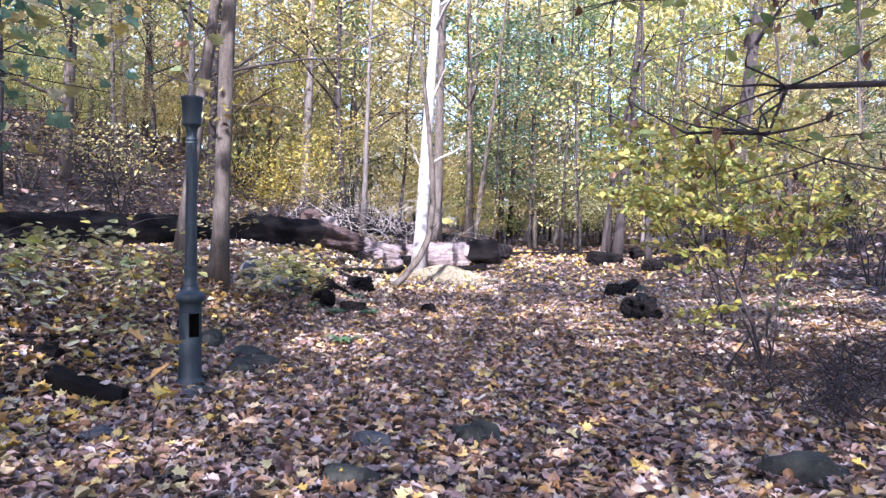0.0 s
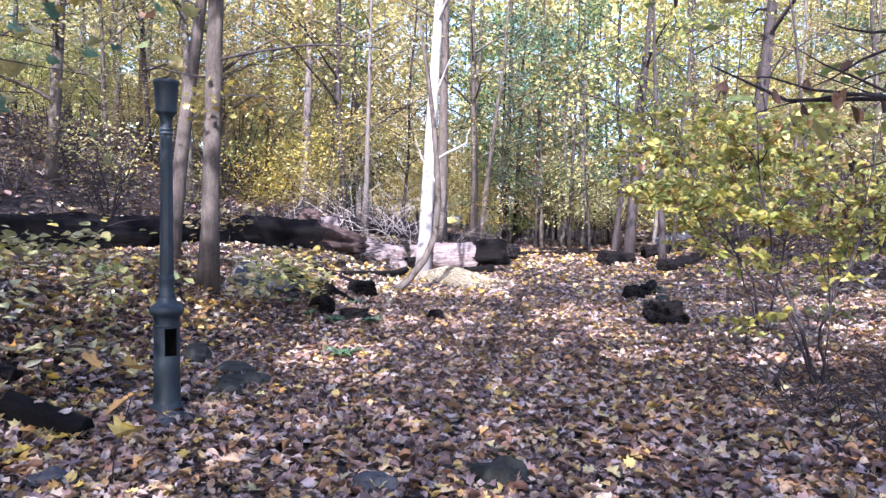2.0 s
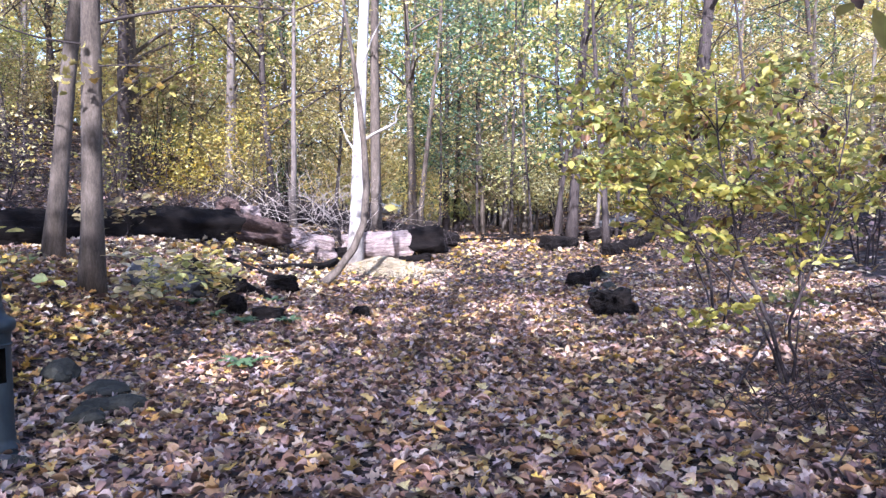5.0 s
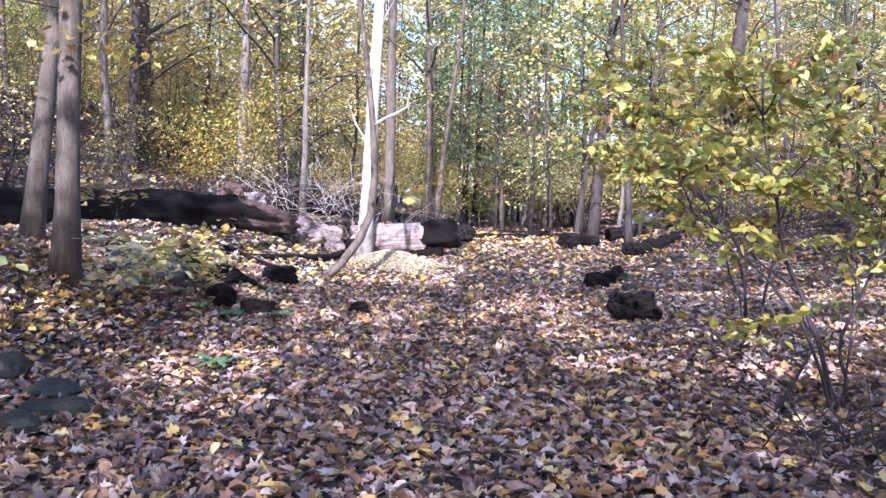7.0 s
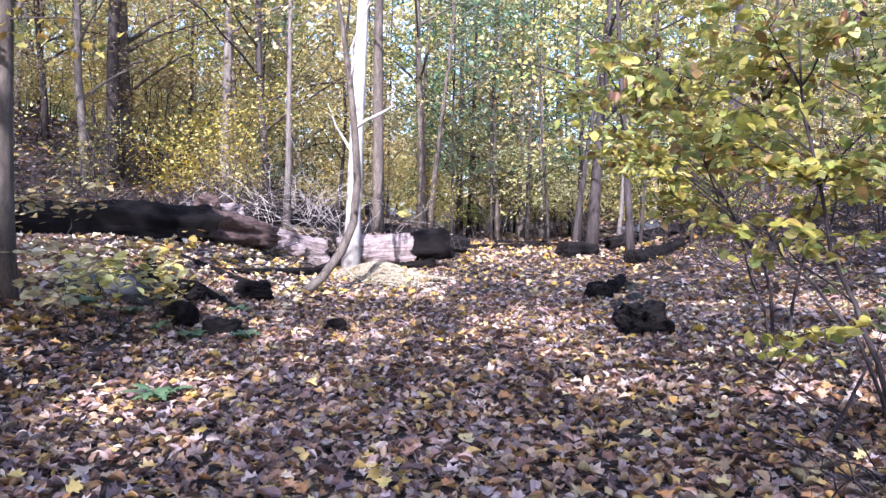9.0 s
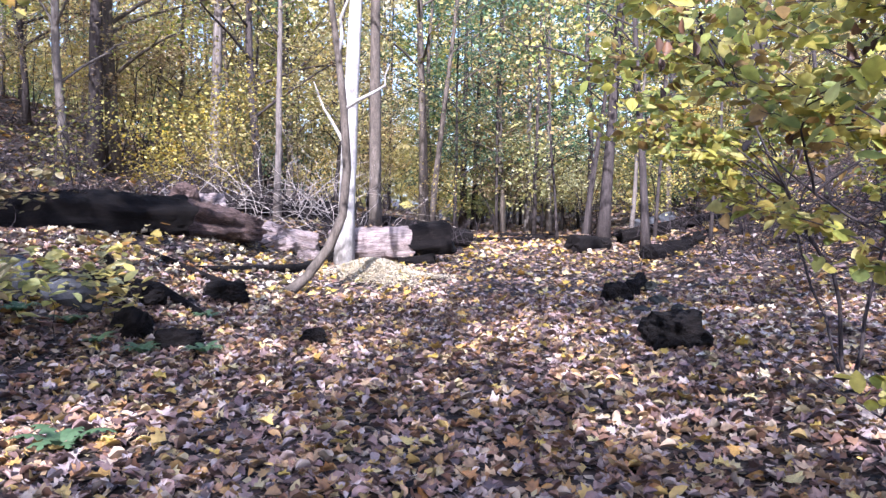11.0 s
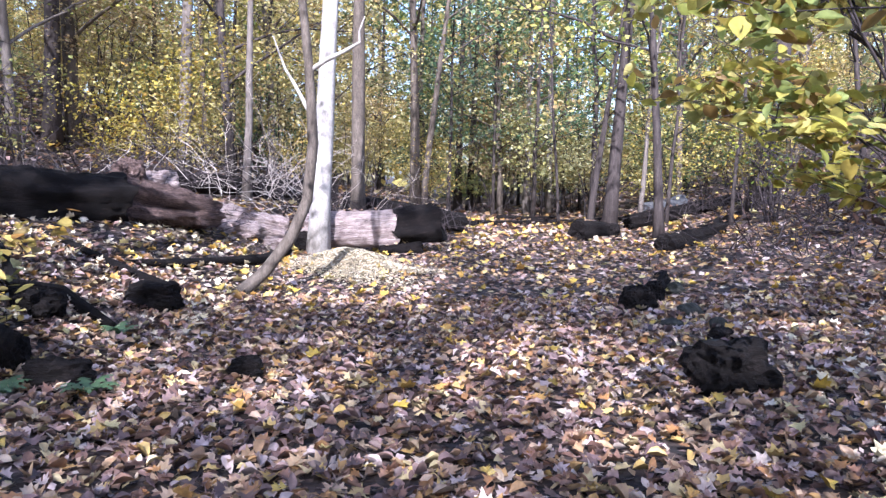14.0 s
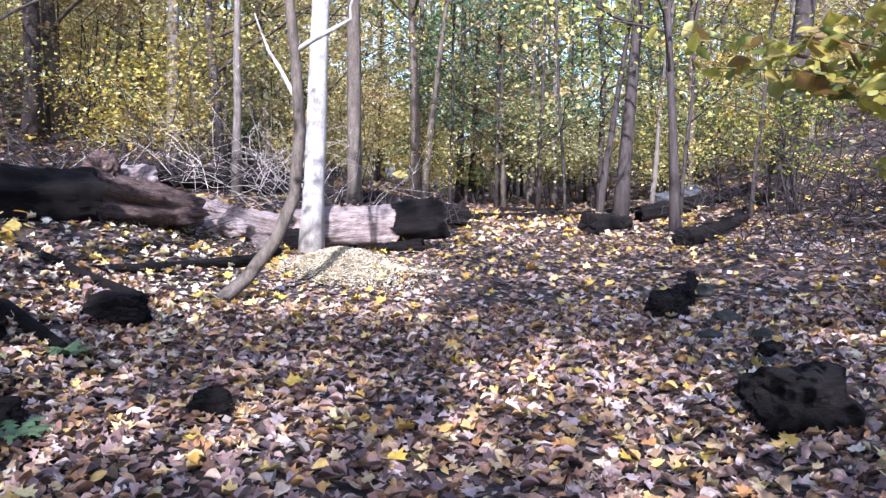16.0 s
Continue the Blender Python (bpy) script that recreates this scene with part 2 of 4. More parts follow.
def fan(outline, fold=0.12):
    """A leaf blade from its half outline (x across, y along): verts and triangles, folded along the midrib."""
    n = len(outline)
    vs = [(0, 0.0, 0.0), (0, 0.5, -0.02), (0, 1.0, 0.0)]
    for x, y in outline:
        vs += [(x, y, fold * abs(x) * 2), (-x, y, fold * abs(x) * 2)]
    fs = []
    for side in (0, 1):
        ring = [0] + [3 + 2 * i + side for i in range(n)] + [2]
        for p, q in zip(ring, ring[1:]):
            fs.append((1, p, q) if side == 0 else (1, q, p))
    v = np.array(vs, float)
    v[:, 1] -= 0.5
    return v, np.array(fs)


MAPLE = fan([(0.38, 0.04), (0.25, 0.22), (0.58, 0.46), (0.28, 0.56), (0.31, 0.8), (0.1, 0.8)], 0.26)
OVATE = fan([(0.15, 0.1), (0.27, 0.27), (0.32, 0.46), (0.22, 0.72), (0.09, 0.9)], 0.18)
CURLED = fan([(0.2, 0.2), (0.26, 0.5), (0.15, 0.8)], 0.55)
CHIP = (np.array([(0, -0.5, 0), (0.36, 0.0, 0.07), (0, 0.5, 0), (-0.36, 0.0, 0.07)], float), np.array([(0, 1, 2), (0, 2, 3)]))


def leaf_cloud(name, pts, sizes, shape, tilt, r, pitch=None):
    """Leaves at pts, turned at random; tilt: how far from lying flat, in radians."""
    tv, tf = shape
    n = len(pts)
    yaw = r.uniform(0, 2 * np.pi, n)
    a = r.normal(0, tilt, n) if pitch is None else pitch + r.normal(0, tilt, n)
    b = r.normal(0, tilt, n)
    cy, sy, ca, sa, cb, sb_ = np.cos(yaw), np.sin(yaw), np.cos(a), np.sin(a), np.cos(b), np.sin(b)
    v = tv[None] * (sizes[:, None, None] * np.stack([r.uniform(0.8, 1.2, n), np.ones(n), r.uniform(0.3, 1.8, n)], 1)[:, None, :])
    x, y, z = v[..., 0], v[..., 1], v[..., 2]
    y, z = y * ca[:, None] - z * sa[:, None], y * sa[:, None] + z * ca[:, None]
    x, z = x * cb[:, None] + z * sb_[:, None], -x * sb_[:, None] + z * cb[:, None]
    x, y = x * cy[:, None] - y * sy[:, None], x * sy[:, None] + y * cy[:, None]
    out = np.stack([x, y, z], -1) + np.asarray(pts)[:, None, :]
    f = tf[None] + (np.arange(n) * len(tv))[:, None, None]
    return mesh_np(name, out.reshape(-1, 3), f.reshape(-1, 3))


# ---- ground ----
def spaced(lo, hi, far, step):
    mid = list(np.arange(lo, hi + 1e-6, step))
    a, s = [], step
    x = lo
    while x > -far:
        s *= 1.25
        x -= s
        a.append(x)
    b, s = [], step
    x = hi
    while x < far:
        s *= 1.25
        x += s
        b.append(x)
    return np.array(a[::-1] + mid + b)


gx, gy = spaced(-16, 18, 600, 0.3), spaced(-4, 44, 700, 0.3)
X, Y = np.meshgrid(gx, gy)
Z = ground_z(X, Y)
gi = np.arange(X.size).reshape(X.shape)
quads = np.stack([gi[:-1, :-1], gi[:-1, 1:], gi[1:, 1:], gi[1:, :-1]], -1).reshape(-1, 4)
ground = part("ground", mesh_np("ground", np.stack([X, Y, Z], -1).reshape(-1, 3), quads, True), SOIL)
tagged(ground, "woodland floor of brown leaf mould and soil", "ground", kind="structure")


def scatter(x0, x1, y0, y1, per_m2, r):
    n = int((x1 - x0) * (y1 - y0) * per_m2)
    return r.uniform(x0, x1, n), r.uniform(y0, y1, n)


def litter(name, areas, material, shape, size, label, lift=(0.005, 0.05), tilt=0.32):
    xs, ys, ss = [], [], []
    for x0, x1, y0, y1, per, k in areas:
        x, y = scatter(x0, x1, y0, y1, per, rng)
        xs.append(x), ys.append(y), ss.append(np.full(len(x), k))
    x, y, k = np.concatenate(xs), np.concatenate(ys), np.concatenate(ss)
    z = ground_z(x, y) + rng.uniform(*lift, len(x)) * np.minimum(k, 1.3)
    s = size * k * rng.uniform(0.6, 1.25, len(x))
    ob = part(name, leaf_cloud(name, np.stack([x, y, z], 1), s, shape, tilt, rng), material)
    return tagged(ob, label, "leaves", kind="stuff")


NEAR = [(-4.5, 5.5, 2.5, 9, 195, 1.0), (-6, 7, 9, 15, 180, 1.0)]
MIDDLE = [(-8, 10, 15, 22, 150, 0.95)]
litter("far_leaf_litter", MIDDLE + [(-14, 14, 22, 32, 34, 1.8), (-26, 26, 32, 48, 9, 3.0), (-14, -6, 8, 22, 40, 1.7), (7, 14, 9, 22, 40, 1.7), (-14, 14, -8, 2.5, 26, 1.7), (-12, -4.5, 2.5, 8, 40, 1.5), (5.5, 12, 2.5, 9, 40, 1.5)], LITTER, CHIP, 0.1, "brown fallen leaves on the floor of the wood", tilt=0.3)
litter("leaf_litter", NEAR, LITTER, MAPLE, 0.082,
    "brown and tan fallen maple leaves covering the woodland floor", tilt=0.26)
litter("curled_leaf_litter", [(a, b, c, d, e * 0.8, k) for a, b, c, d, e, k in NEAR], LITTER, CURLED, 0.092, "dry curled brown fallen leaves among flatter ones", tilt=0.42)
litter("leaf_crumbs", [(-4.5, 5.5, 2.5, 9, 260, 1.0), (-6, 7, 9, 15, 200, 1.0)], LITTER, CHIP, 0.06, "broken bits of brown leaf between the whole ones", (0.0, 0.045), 0.4)
litter("yellow_leaf_litter", [(-4.5, -2.6, 2.5, 9, 7, 1.0), (-6, 7, 11, 15, 6, 1.0), (-8, 10, 15, 22, 6, 1.1), (-6, -2.4, 3, 12, 34, 1.0), (-2.5, -0.3, 15, 19, 12, 1.0), (-14, 14, 22, 32, 3, 1.6)],
    YELLOW_LITTER, MAPLE, 0.105, "yellow fallen maple leaves scattered over the brown ones", (0.03, 0.06), 0.3)
# pale dry leaves, strewn also to lighten the sunny stretches by colour
litter("sun_pale_litter", [(-5, -0.9, 12.5, 18.5, 42, 1.0), (-6, -2.5, 4, 12, 14, 1.0), (3.0, 7.5, 9, 16, 14, 1.0)], SUN_PALE_LITTER, MAPLE, 0.085, "pale dry fallen maple leaves, also coloured to brighten sunlit ground", (0.03, 0.06), 0.3)
# heap of small dry bits; its pale colour carries the sun's glare
hn = 26000
hx, hy = rng.normal(-0.02, 0.3, hn), rng.normal(17.0, 0.5, hn)
hx += 0.4 * np.maximum(0, 16.9 - hy)
spur = rng.random(hn) < 0.2
hx[spur], hy[spur] = 0.3 + np.abs(rng.normal(0, 0.42, spur.sum())), rng.normal(16.95, 0.1, spur.sum())
tagged(part("pale_leaf_heap", leaf_cloud("pale_leaf_heap", np.stack([hx, hy, ground_z(hx, hy) + rng.uniform(0.04, 0.1, hn)], 1), 0.023 * rng.uniform(0.5, 1.6, hn), CHIP, 0.3, rng), SUN_PALE_LITTER),
    "heap of dry bits at a tree's foot, sun glare in its pale colour", "leaves", kind="stuff")


# ---- trees ----
LEAFY = {"gold": GOLD, "lime": LIME, "green": GREEN, "pale": PALE_LEAF, "bush": BUSH}


def crown_points(tips, n, spread, r, flat=0.5):
    tips = np.array([tuple(t) for t in tips])
    c = tips[r.integers(0, len(tips), n)]
    return c + r.normal(0, 1, (n, 3)) * np.array([spread, spread, spread * flat])


def tree(base, h, r0, lean=(0, 0), limbs=7, leaves=1500, leaf=0.13, low=0.3, bark=BARK_BROWN, leafage="gold", seed=1, label="", name="tree", bend=0.02, spread=0.55,
         reach=0.28, group="", shape=CHIP, keep=None, sides=9, top_r=0.25, flat=0.5, tilt=0.7):
    r2, r = random.Random(seed), np.random.default_rng(seed)
    t = thing(name, base, label or "slender woodland tree with autumn leaves", "tree", group)
    n = 12
    pts, off = [], Vector((0, 0, 0))
    for i in range(n):
        s = i / (n - 1)
        if i > 1:
            off += Vector((r2.gauss(0, bend), r2.gauss(0, bend), 0)) * h / 8
        pts.append(Vector((lean[0] * s, lean[1] * s, h * s - 0.15 * (i == 0))) + off)
    rad = [r0 * (1.35 if i == 0 else 1.0) * (1 - (1 - top_r) * i / (n - 1)) for i in range(n)]
    part("trunk", mesh_np("trunk", *tube_np(pts, rad, sides, 0.05, seed), True), bark, t)
    tips = []
    for k in range(limbs):
        s = low + (0.97 - low) * (k + r2.random()) / limbs
        f = s * (n - 1)
        i = min(int(f), n - 2)
        a = pts[i].lerp(pts[i + 1], f - i)
        an = r2.uniform(0, 2 * math.pi)
        ln = h * reach * (1.15 - 0.6 * s) * r2.uniform(0.7, 1.25)
        b = a + Vector((math.cos(an) * ln, math.sin(an) * ln, ln * r2.uniform(0.15, 0.75)))
        lp = curve_pts(a, b, 6, 0.02 * ln, r2, 0.06 * ln)
        lr = r0 * (1 - 0.7 * s) * 0.45
        pieces = [tube_np(lp, [lr * (1 - 0.8 * j / 5) for j in range(6)], 4, cap=False)]
        for _ in range(3):
            j = r2.randint(2, 4)
            c = lp[j] + Vector((r2.uniform(-1, 1), r2.uniform(-1, 1), r2.uniform(-0.2, 0.7))) * ln * 0.4
            pieces.append(tube_np(curve_pts(lp[j], c, 4, 0.02 * ln, r2), [lr * 0.4, lr * 0.3, lr * 0.2, lr * 0.1], 3, cap=False))
            tips += [c, lp[j].lerp(c, 0.6)]
        tips += lp[2:]
        part("limb", mesh_np("limb", *joined(pieces), True), bark, t)
    if leaves:
        p = crown_points(tips, leaves, spread, r, flat)
        if keep is not None:
            p = p[keep(p + np.array(base))]
        part("crown", leaf_cloud("crown", p, leaf * r.uniform(0.6, 1.3, len(p)), shape, tilt, r), LEAFY[leafage], t)
    return t


def on_ground(x, y, sink=0.0):
    return (x, y, gz(x, y) - sink)


# trees that stand beside the way
maple = tree(on_ground(-3.06, 10.75), 9, 0.125, (0.25, 0.1), 9, 900, 0.12, 0.45, BARK_BROWN, "gold", 11, "grey-brown maple trunk standing beside the lamp post", bend=0.006, top_r=0.5)
for a, b, r0, sag in (((0.05, 0, 2.95), (2.25, 0.1, 3.15), 0.022, 0.12), ((0, 0, 2.75), (-1.5, -0.4, 3.3), 0.014, -0.15), ((0.05, 0, 2.5), (1.1, -0.2, 2.4), 0.01, 0.05)):
    part("limb", mesh_np("limb", *tube_np(curve_pts(a, b, 9, 0.015, random.Random(8), sag), [r0 * (1 - 0.09 * j) for j in range(9)], 6), True), BARK_DARK, maple)
mp = crown_points([(0.1, -0.1, 2.45), (-0.1, -0.15, 2.3), (0.35, -0.1, 2.4), (0.7, 0, 2.3)], 50, 0.2, np.random.default_rng(4), 0.6)
tagged(part("leaf_spray", leaf_cloud("leaf_spray", mp, np.full(50, 0.1), MAPLE, 0.6, np.random.default_rng(5)), GOLD, maple), kind="stuff")
tree(on_ground(-4.05, 12.0), 9, 0.12, (1.1, 0.2), 8, 700, 0.12, 0.45, BARK_BROWN, "gold", 12, "grey-brown trunk leaning towards its neighbour", bend=0.008)
tree(on_ground(-0.65, 19.2), 11, 0.165, (0.55, 0.3), 8, 700, 0.1, 0.5, BARK_PALE, "pale", 13, "pale smooth-barked tree standing in front of a fallen log", bend=0.006, top_r=0.4)
tree(on_ground(-2.35, 21.6), 9, 0.085, (0.2, 0.3), 8, 500, 0.13, 0.4, BARK_GREY, "pale", 14, "slim pale sapling behind the bare fallen log", bend=0.01)
tree(on_ground(-0.25, 22.2), 12, 0.15, (0.0, 0.3), 8, 900, 0.14, 0.5, BARK_BROWN, "gold", 15, "straight grey trunk behind the fallen log", bend=0.006, top_r=0.45)
tree(on_ground(5.5, 24.7), 11, 0.17, (0.9, 0.2), 8, 900, 0.14, 0.4, BARK_DARK, "lime", 16, "dark leaning trunk beside the track", bend=0.008)
tree(on_ground(5.05, 24.9), 7, 0.09, (1.0, 0.2), 6, 400, 0.13, 0.4, BARK_DARK, "lime", 17, "thin dark trunk leaning by a thicker one", bend=0.01)
tree(on_ground(5.75, 21.6), 8, 0.10, (-0.35, 0.3), 7, 600, 0.13, 0.35, BARK_DARK, "lime", 18, "slender brown trunk beside the track", bend=0.015)
tree(on_ground(4.9, 28.0), 7, 0.05, (-0.3, 0.3), 7, 600, 0.13, 0.3, BARK_DARK, "gold", 19, "thin dark sapling at the end of the track", bend=0.015)
tree(on_ground(5.0, 35.5), 12, 0.13, (0.1, 0.3), 8, 900, 0.16, 0.35, BARK_GREY, "gold", 20, "slim pale trunk beyond the end of the track", bend=0.008)
tree(on_ground(5.7, 34.5), 12, 0.12, (0.0, 0.3), 8, 900, 0.16, 0.35, BARK_GREY, "lime", 21, "slim pale trunk with a twin beside it", bend=0.008)


tree(on_ground(8.8, 24.0), 12, 0.27, (1.2, 0.3), 9, 900, 0.14, 0.45, BARK_DARK, "lime", 22, "thick dark trunk leaning away from the track", bend=0.006)
tree(on_ground(0.85, 30.0), 13, 0.16, (-0.3, 0.3), 10, 1200, 0.14, 0.35, BARK_BROWN, "gold", 23, "brown trunk of a forked tree", bend=0.008)
tree(on_ground(1.05, 30.1), 12, 0.11, (1.3, 0.3), 8, 900, 0.14, 0.35, BARK_BROWN, "green", 24, "thinner leaning stem beside a brown trunk", bend=0.012)
tree(on_ground(2.5, 37.5), 12, 0.17, (0.2, 0.3), 9, 1200, 0.15, 0.3, BARK_DARK, "gold", 25, "dark trunk beyond the end of the track", bend=0.006)
tree(on_ground(3.0, 38.0), 12, 0.15, (0.4, 0.3), 9, 1200, 0.15, 0.3, BARK_DARK, "green", 26, "dark trunk beyond the end of the track", bend=0.006)
tree(on_ground(-4.9, 26.0), 13, 0.17, (0.3, 0.3), 9, 1200, 0.14, 0.35, BARK_GREY, "gold", 27, "straight grey-brown trunk on the hillside", bend=0.006)
tree(on_ground(-7.9, 25.5), 13, 0.21, (0.2, 0.3), 9, 1200, 0.14, 0.35, BARK_DARK, "lime", 28, "thick dark trunk on the hillside", bend=0.01)
tree(on_ground(6.9, 24.8), 9, 0.05, (0.8, 0.2), 8, 300, 0.12, 0.2, BARK_DARK, "lime", 29, "thin dark bare sapling beside the track", bend=0.03)
tree(on_ground(7.4, 22.2), 7, 0.045, (0.6, 0.2), 9, 200, 0.12, 0.15, BARK_DARK, "lime", 30, "thin dark bare sapling beside the track", bend=0.03)
tree(on_ground(9.5, 21.0), 8, 0.06, (-0.8, 0.2), 9, 300, 0.12, 0.15, BARK_DARK, "lime", 31, "thin dark bare sapling beside the track", bend=0.03)


tree(on_ground(6.6, 26.0), 7.5, 0.07, (0.6, 0.2), 16, 0, 0.1, 0.55, BARK_GREY, "pale", 32, "dead pale tree with a bare tangle of twigs", bend=0.02, reach=0.3)


for i, (x, y, h) in enumerate([(1.9, 31.5, 9), (3.6, 34.0, 10), (6.6, 36.5, 11), (-0.6, 36.0, 10), (-4.6, 29.5, 11)]):
    tree(on_ground(x, y), h, 0.07, (0.2, 0.2), 20, 4200, 0.1, 0.12 if x > -4 else 0.45, BARK_DARK, "green", 240 + i, "young tree still in full green leaf", spread=0.42, reach=0.2, bend=0.02, flat=0.3, tilt=0.5, sides=7, group="green young trees")


def leaning_sapling():
    """The crooked stem that leans in front of the pale tree."""
    x, y = -0.86, 15.3
    t = thing("tree", on_ground(x, y), "crooked thin grey stem leaning towards a pale tree", "tree")
    pts = [(-0.2, -0.4, -0.1), (-0.06, -0.1, 0.06), (0.12, 0.05, 0.22), (0.42, 0.1, 0.62), (0.60, 0.14, 1.05), (0.66, 0.2, 1.7), (0.62, 0.2, 2.5), (0.55, 0.2, 3.2), (0.45, 0.2, 4.0), (0.25, 0.2, 5.2)]
    part("trunk", mesh_np("trunk", *tube_np(pts, [0.085, 0.078, 0.07, 0.068, 0.065, 0.062, 0.055, 0.05, 0.04, 0.02], 9, 0.05, 3), True), BARK_BROWN, t)
    r2 = random.Random(5)
    for a, b in (((0.55, 0.2, 3.2), (0.95, 0.3, 4.6)), ((0.64, 0.2, 2.0), (0.2, 0.3, 2.9)), ((0.62, 0.2, 2.5), (1.25, 0.1, 3.1))):
        part("limb", mesh_np("limb", *tube_np(curve_pts(a, b, 6, 0.03, r2), [0.03, 0.027, 0.022, 0.018, 0.012, 0.006], 6), True), BARK_PALE, t)


leaning_sapling()

# woods behind: a few trees, each set up again in many places
rows2 = random.Random(3)
STOCK = []
for k, (bark, leafy, h, r0) in enumerate([(BARK_GREY, "gold", 14, 0.10), (BARK_BROWN, "lime", 15, 0.15), (BARK_DARK, "gold", 14, 0.10), (BARK_BROWN, "green", 14, 0.10),
        (BARK_BROWN, "pale", 13, 0.07), (BARK_DARK, "gold", 16, 0.19), (BARK_DARK, "pale", 12, 0.06), (BARK_BROWN, "gold", 13, 0.09), (BARK_DARK, "green", 13, 0.08), (BARK_DARK, "lime", 12, 0.06)]):
    STOCK.append((bark, leafy, h, r0, k))


def free(x, y):
    xl = float(left_edge(y))
    return not (xl - 0.6 < x < xl + 5.2 and y < 31)


spots = []
for _ in range(5000):
    y = rows2.uniform(15, 62)
    x = rows2.uniform(-0.62 * y - 3, 0.62 * y + 3)
    if y < 24 and x > -7:
        continue
    if free(x, y) and all((x - a) ** 2 + (y - b) ** 2 > 3.4 for a, b in spots):
        spots.append((x, y))
    if len(spots) > 112:
        break
made = {}
for x, y in spots:
    bark, leafy, h, r0, k = rows2.choice(STOCK)
    if -1.0 < x < 10 and 27 < y < 50 and rows2.random() < 0.72:
        bark, leafy, h, r0, k = STOCK[rows2.choice((3, 8))]
    near = y < 34
    if (k, near) not in made:
        made[k, near] = tree(on_ground(x, y, 0.1), h, r0, (rows2.uniform(-0.8, 0.8), rows2.uniform(-0.5, 0.5)), 18, 5200 if near else 2700, 0.088 if near else 0.15, 0.12, bark, leafy, 100 + k + 40 * near,
            {"gold": "tall woodland tree with golden leaves", "lime": "tall woodland tree with yellow-green leaves", "green": "woodland tree still in green leaf", "pale": "slim tree with pale yellow leaves"}[leafy],
            group="trees of the wood", spread=0.42, reach=0.2, bend=0.035, flat=0.32, tilt=0.5, sides=7)
    else:
        m = pose(*on_ground(x, y, 0.1), 0, 0, rows2.uniform(0, 360)) @ Matrix.Scale(rows2.uniform(0.8, 1.3), 4)
        copy_thing(made[k, near], m)


# woods too far off to count
fr = np.random.default_rng(21)
fc = np.stack([fr.uniform(-70, 70, 1700), fr.uniform(52, 95, 1700), fr.uniform(1, 34, 1700)], 1)
fp = fc[fr.integers(0, 1700, 85000)] + fr.normal(0, 1, (85000, 3)) * np.array([2.1, 2.1, 1.1])
fp = fp[fp[:, 2] > 0.3]
tagged(part("far_woods", leaf_cloud("far_woods", fp, 0.8 * fr.uniform(0.5, 1.3, len(fp)), CHIP, 0.8, fr), PALE_LEAF), "distant sunlit woods in pale yellow leaf", "woods", kind="stuff")
ft = []
for k in range(150):
    x, y = rows2.uniform(-75, 75), rows2.uniform(60, 105)
    z = gz(x, y)
    ft.append(tube_np([(x, y, z - 0.2), (x + rows2.uniform(-0.3, 0.3), y, z + 7), (x + rows2.uniform(-0.6, 0.6), y, z + 18)], [rows2.uniform(0.12, 0.28), 0.12, 0.05], 6))
tagged(part("far_trunks", mesh_np("far_trunks", *joined(ft), True), BARK_BROWN), "distant brown tree trunks", "woods", kind="stuff")


# ---- undergrowth ----
def shrub(base, h, w, stems, leaves, leaf, leafage, seed, label, flat=0.35, shape=CHIP, name="shrub", bark=TWIG, group="undergrowth shrubs", spread=0.22, r0=0.018, low=0.35, sides=6):
    r2, r = random.Random(seed), np.random.default_rng(seed)
    t = thing(name, base, label, "shrub", group)
    tips = []
    for k in range(stems):
        an = 2 * math.pi * (k + r2.random() * 0.7) / stems
        out = w * r2.uniform(0.35, 1.0)
        a = Vector((math.cos(an) * 0.12, math.sin(an) * 0.12, -0.05))
        b = Vector((math.cos(an) * out, math.sin(an) * out, h * r2.uniform(0.7, 1.05)))
        p = curve_pts(a, b, 8, 0.035 * h, r2, 0.08 * h)
        pieces = [tube_np(p, [r0 * (1 - 0.11 * j) for j in range(8)], sides, cap=False)]
        for _ in range(6):
            j = r2.randint(3 if low > 0.5 else 2, 7 if low > 0.5 else 6)
            c = p[j] + Vector((r2.uniform(-1, 1), r2.uniform(-1, 1), r2.uniform(-0.1, 0.35))) * w * 0.5
            q = curve_pts(p[j], c, 5, 0.02, r2)
            pieces.append(tube_np(q, [r0 * 0.4, r0 * 0.34, r0 * 0.28, r0 * 0.2, r0 * 0.1], 3, cap=False))
            tips += q[1:]
        tips += [q for j, q in enumerate(p) if j / 7 > low]
        part("stem", mesh_np("stem", *joined(pieces), True), bark, t)
    if leaves:
        p = crown_points(tips, leaves, spread, r, flat)
        part("leaves", leaf_cloud("leaves", p, leaf * r.uniform(0.6, 1.3, leaves), shape, 0.5, r), LEAFY.get(leafage, DRY), t)
    return t


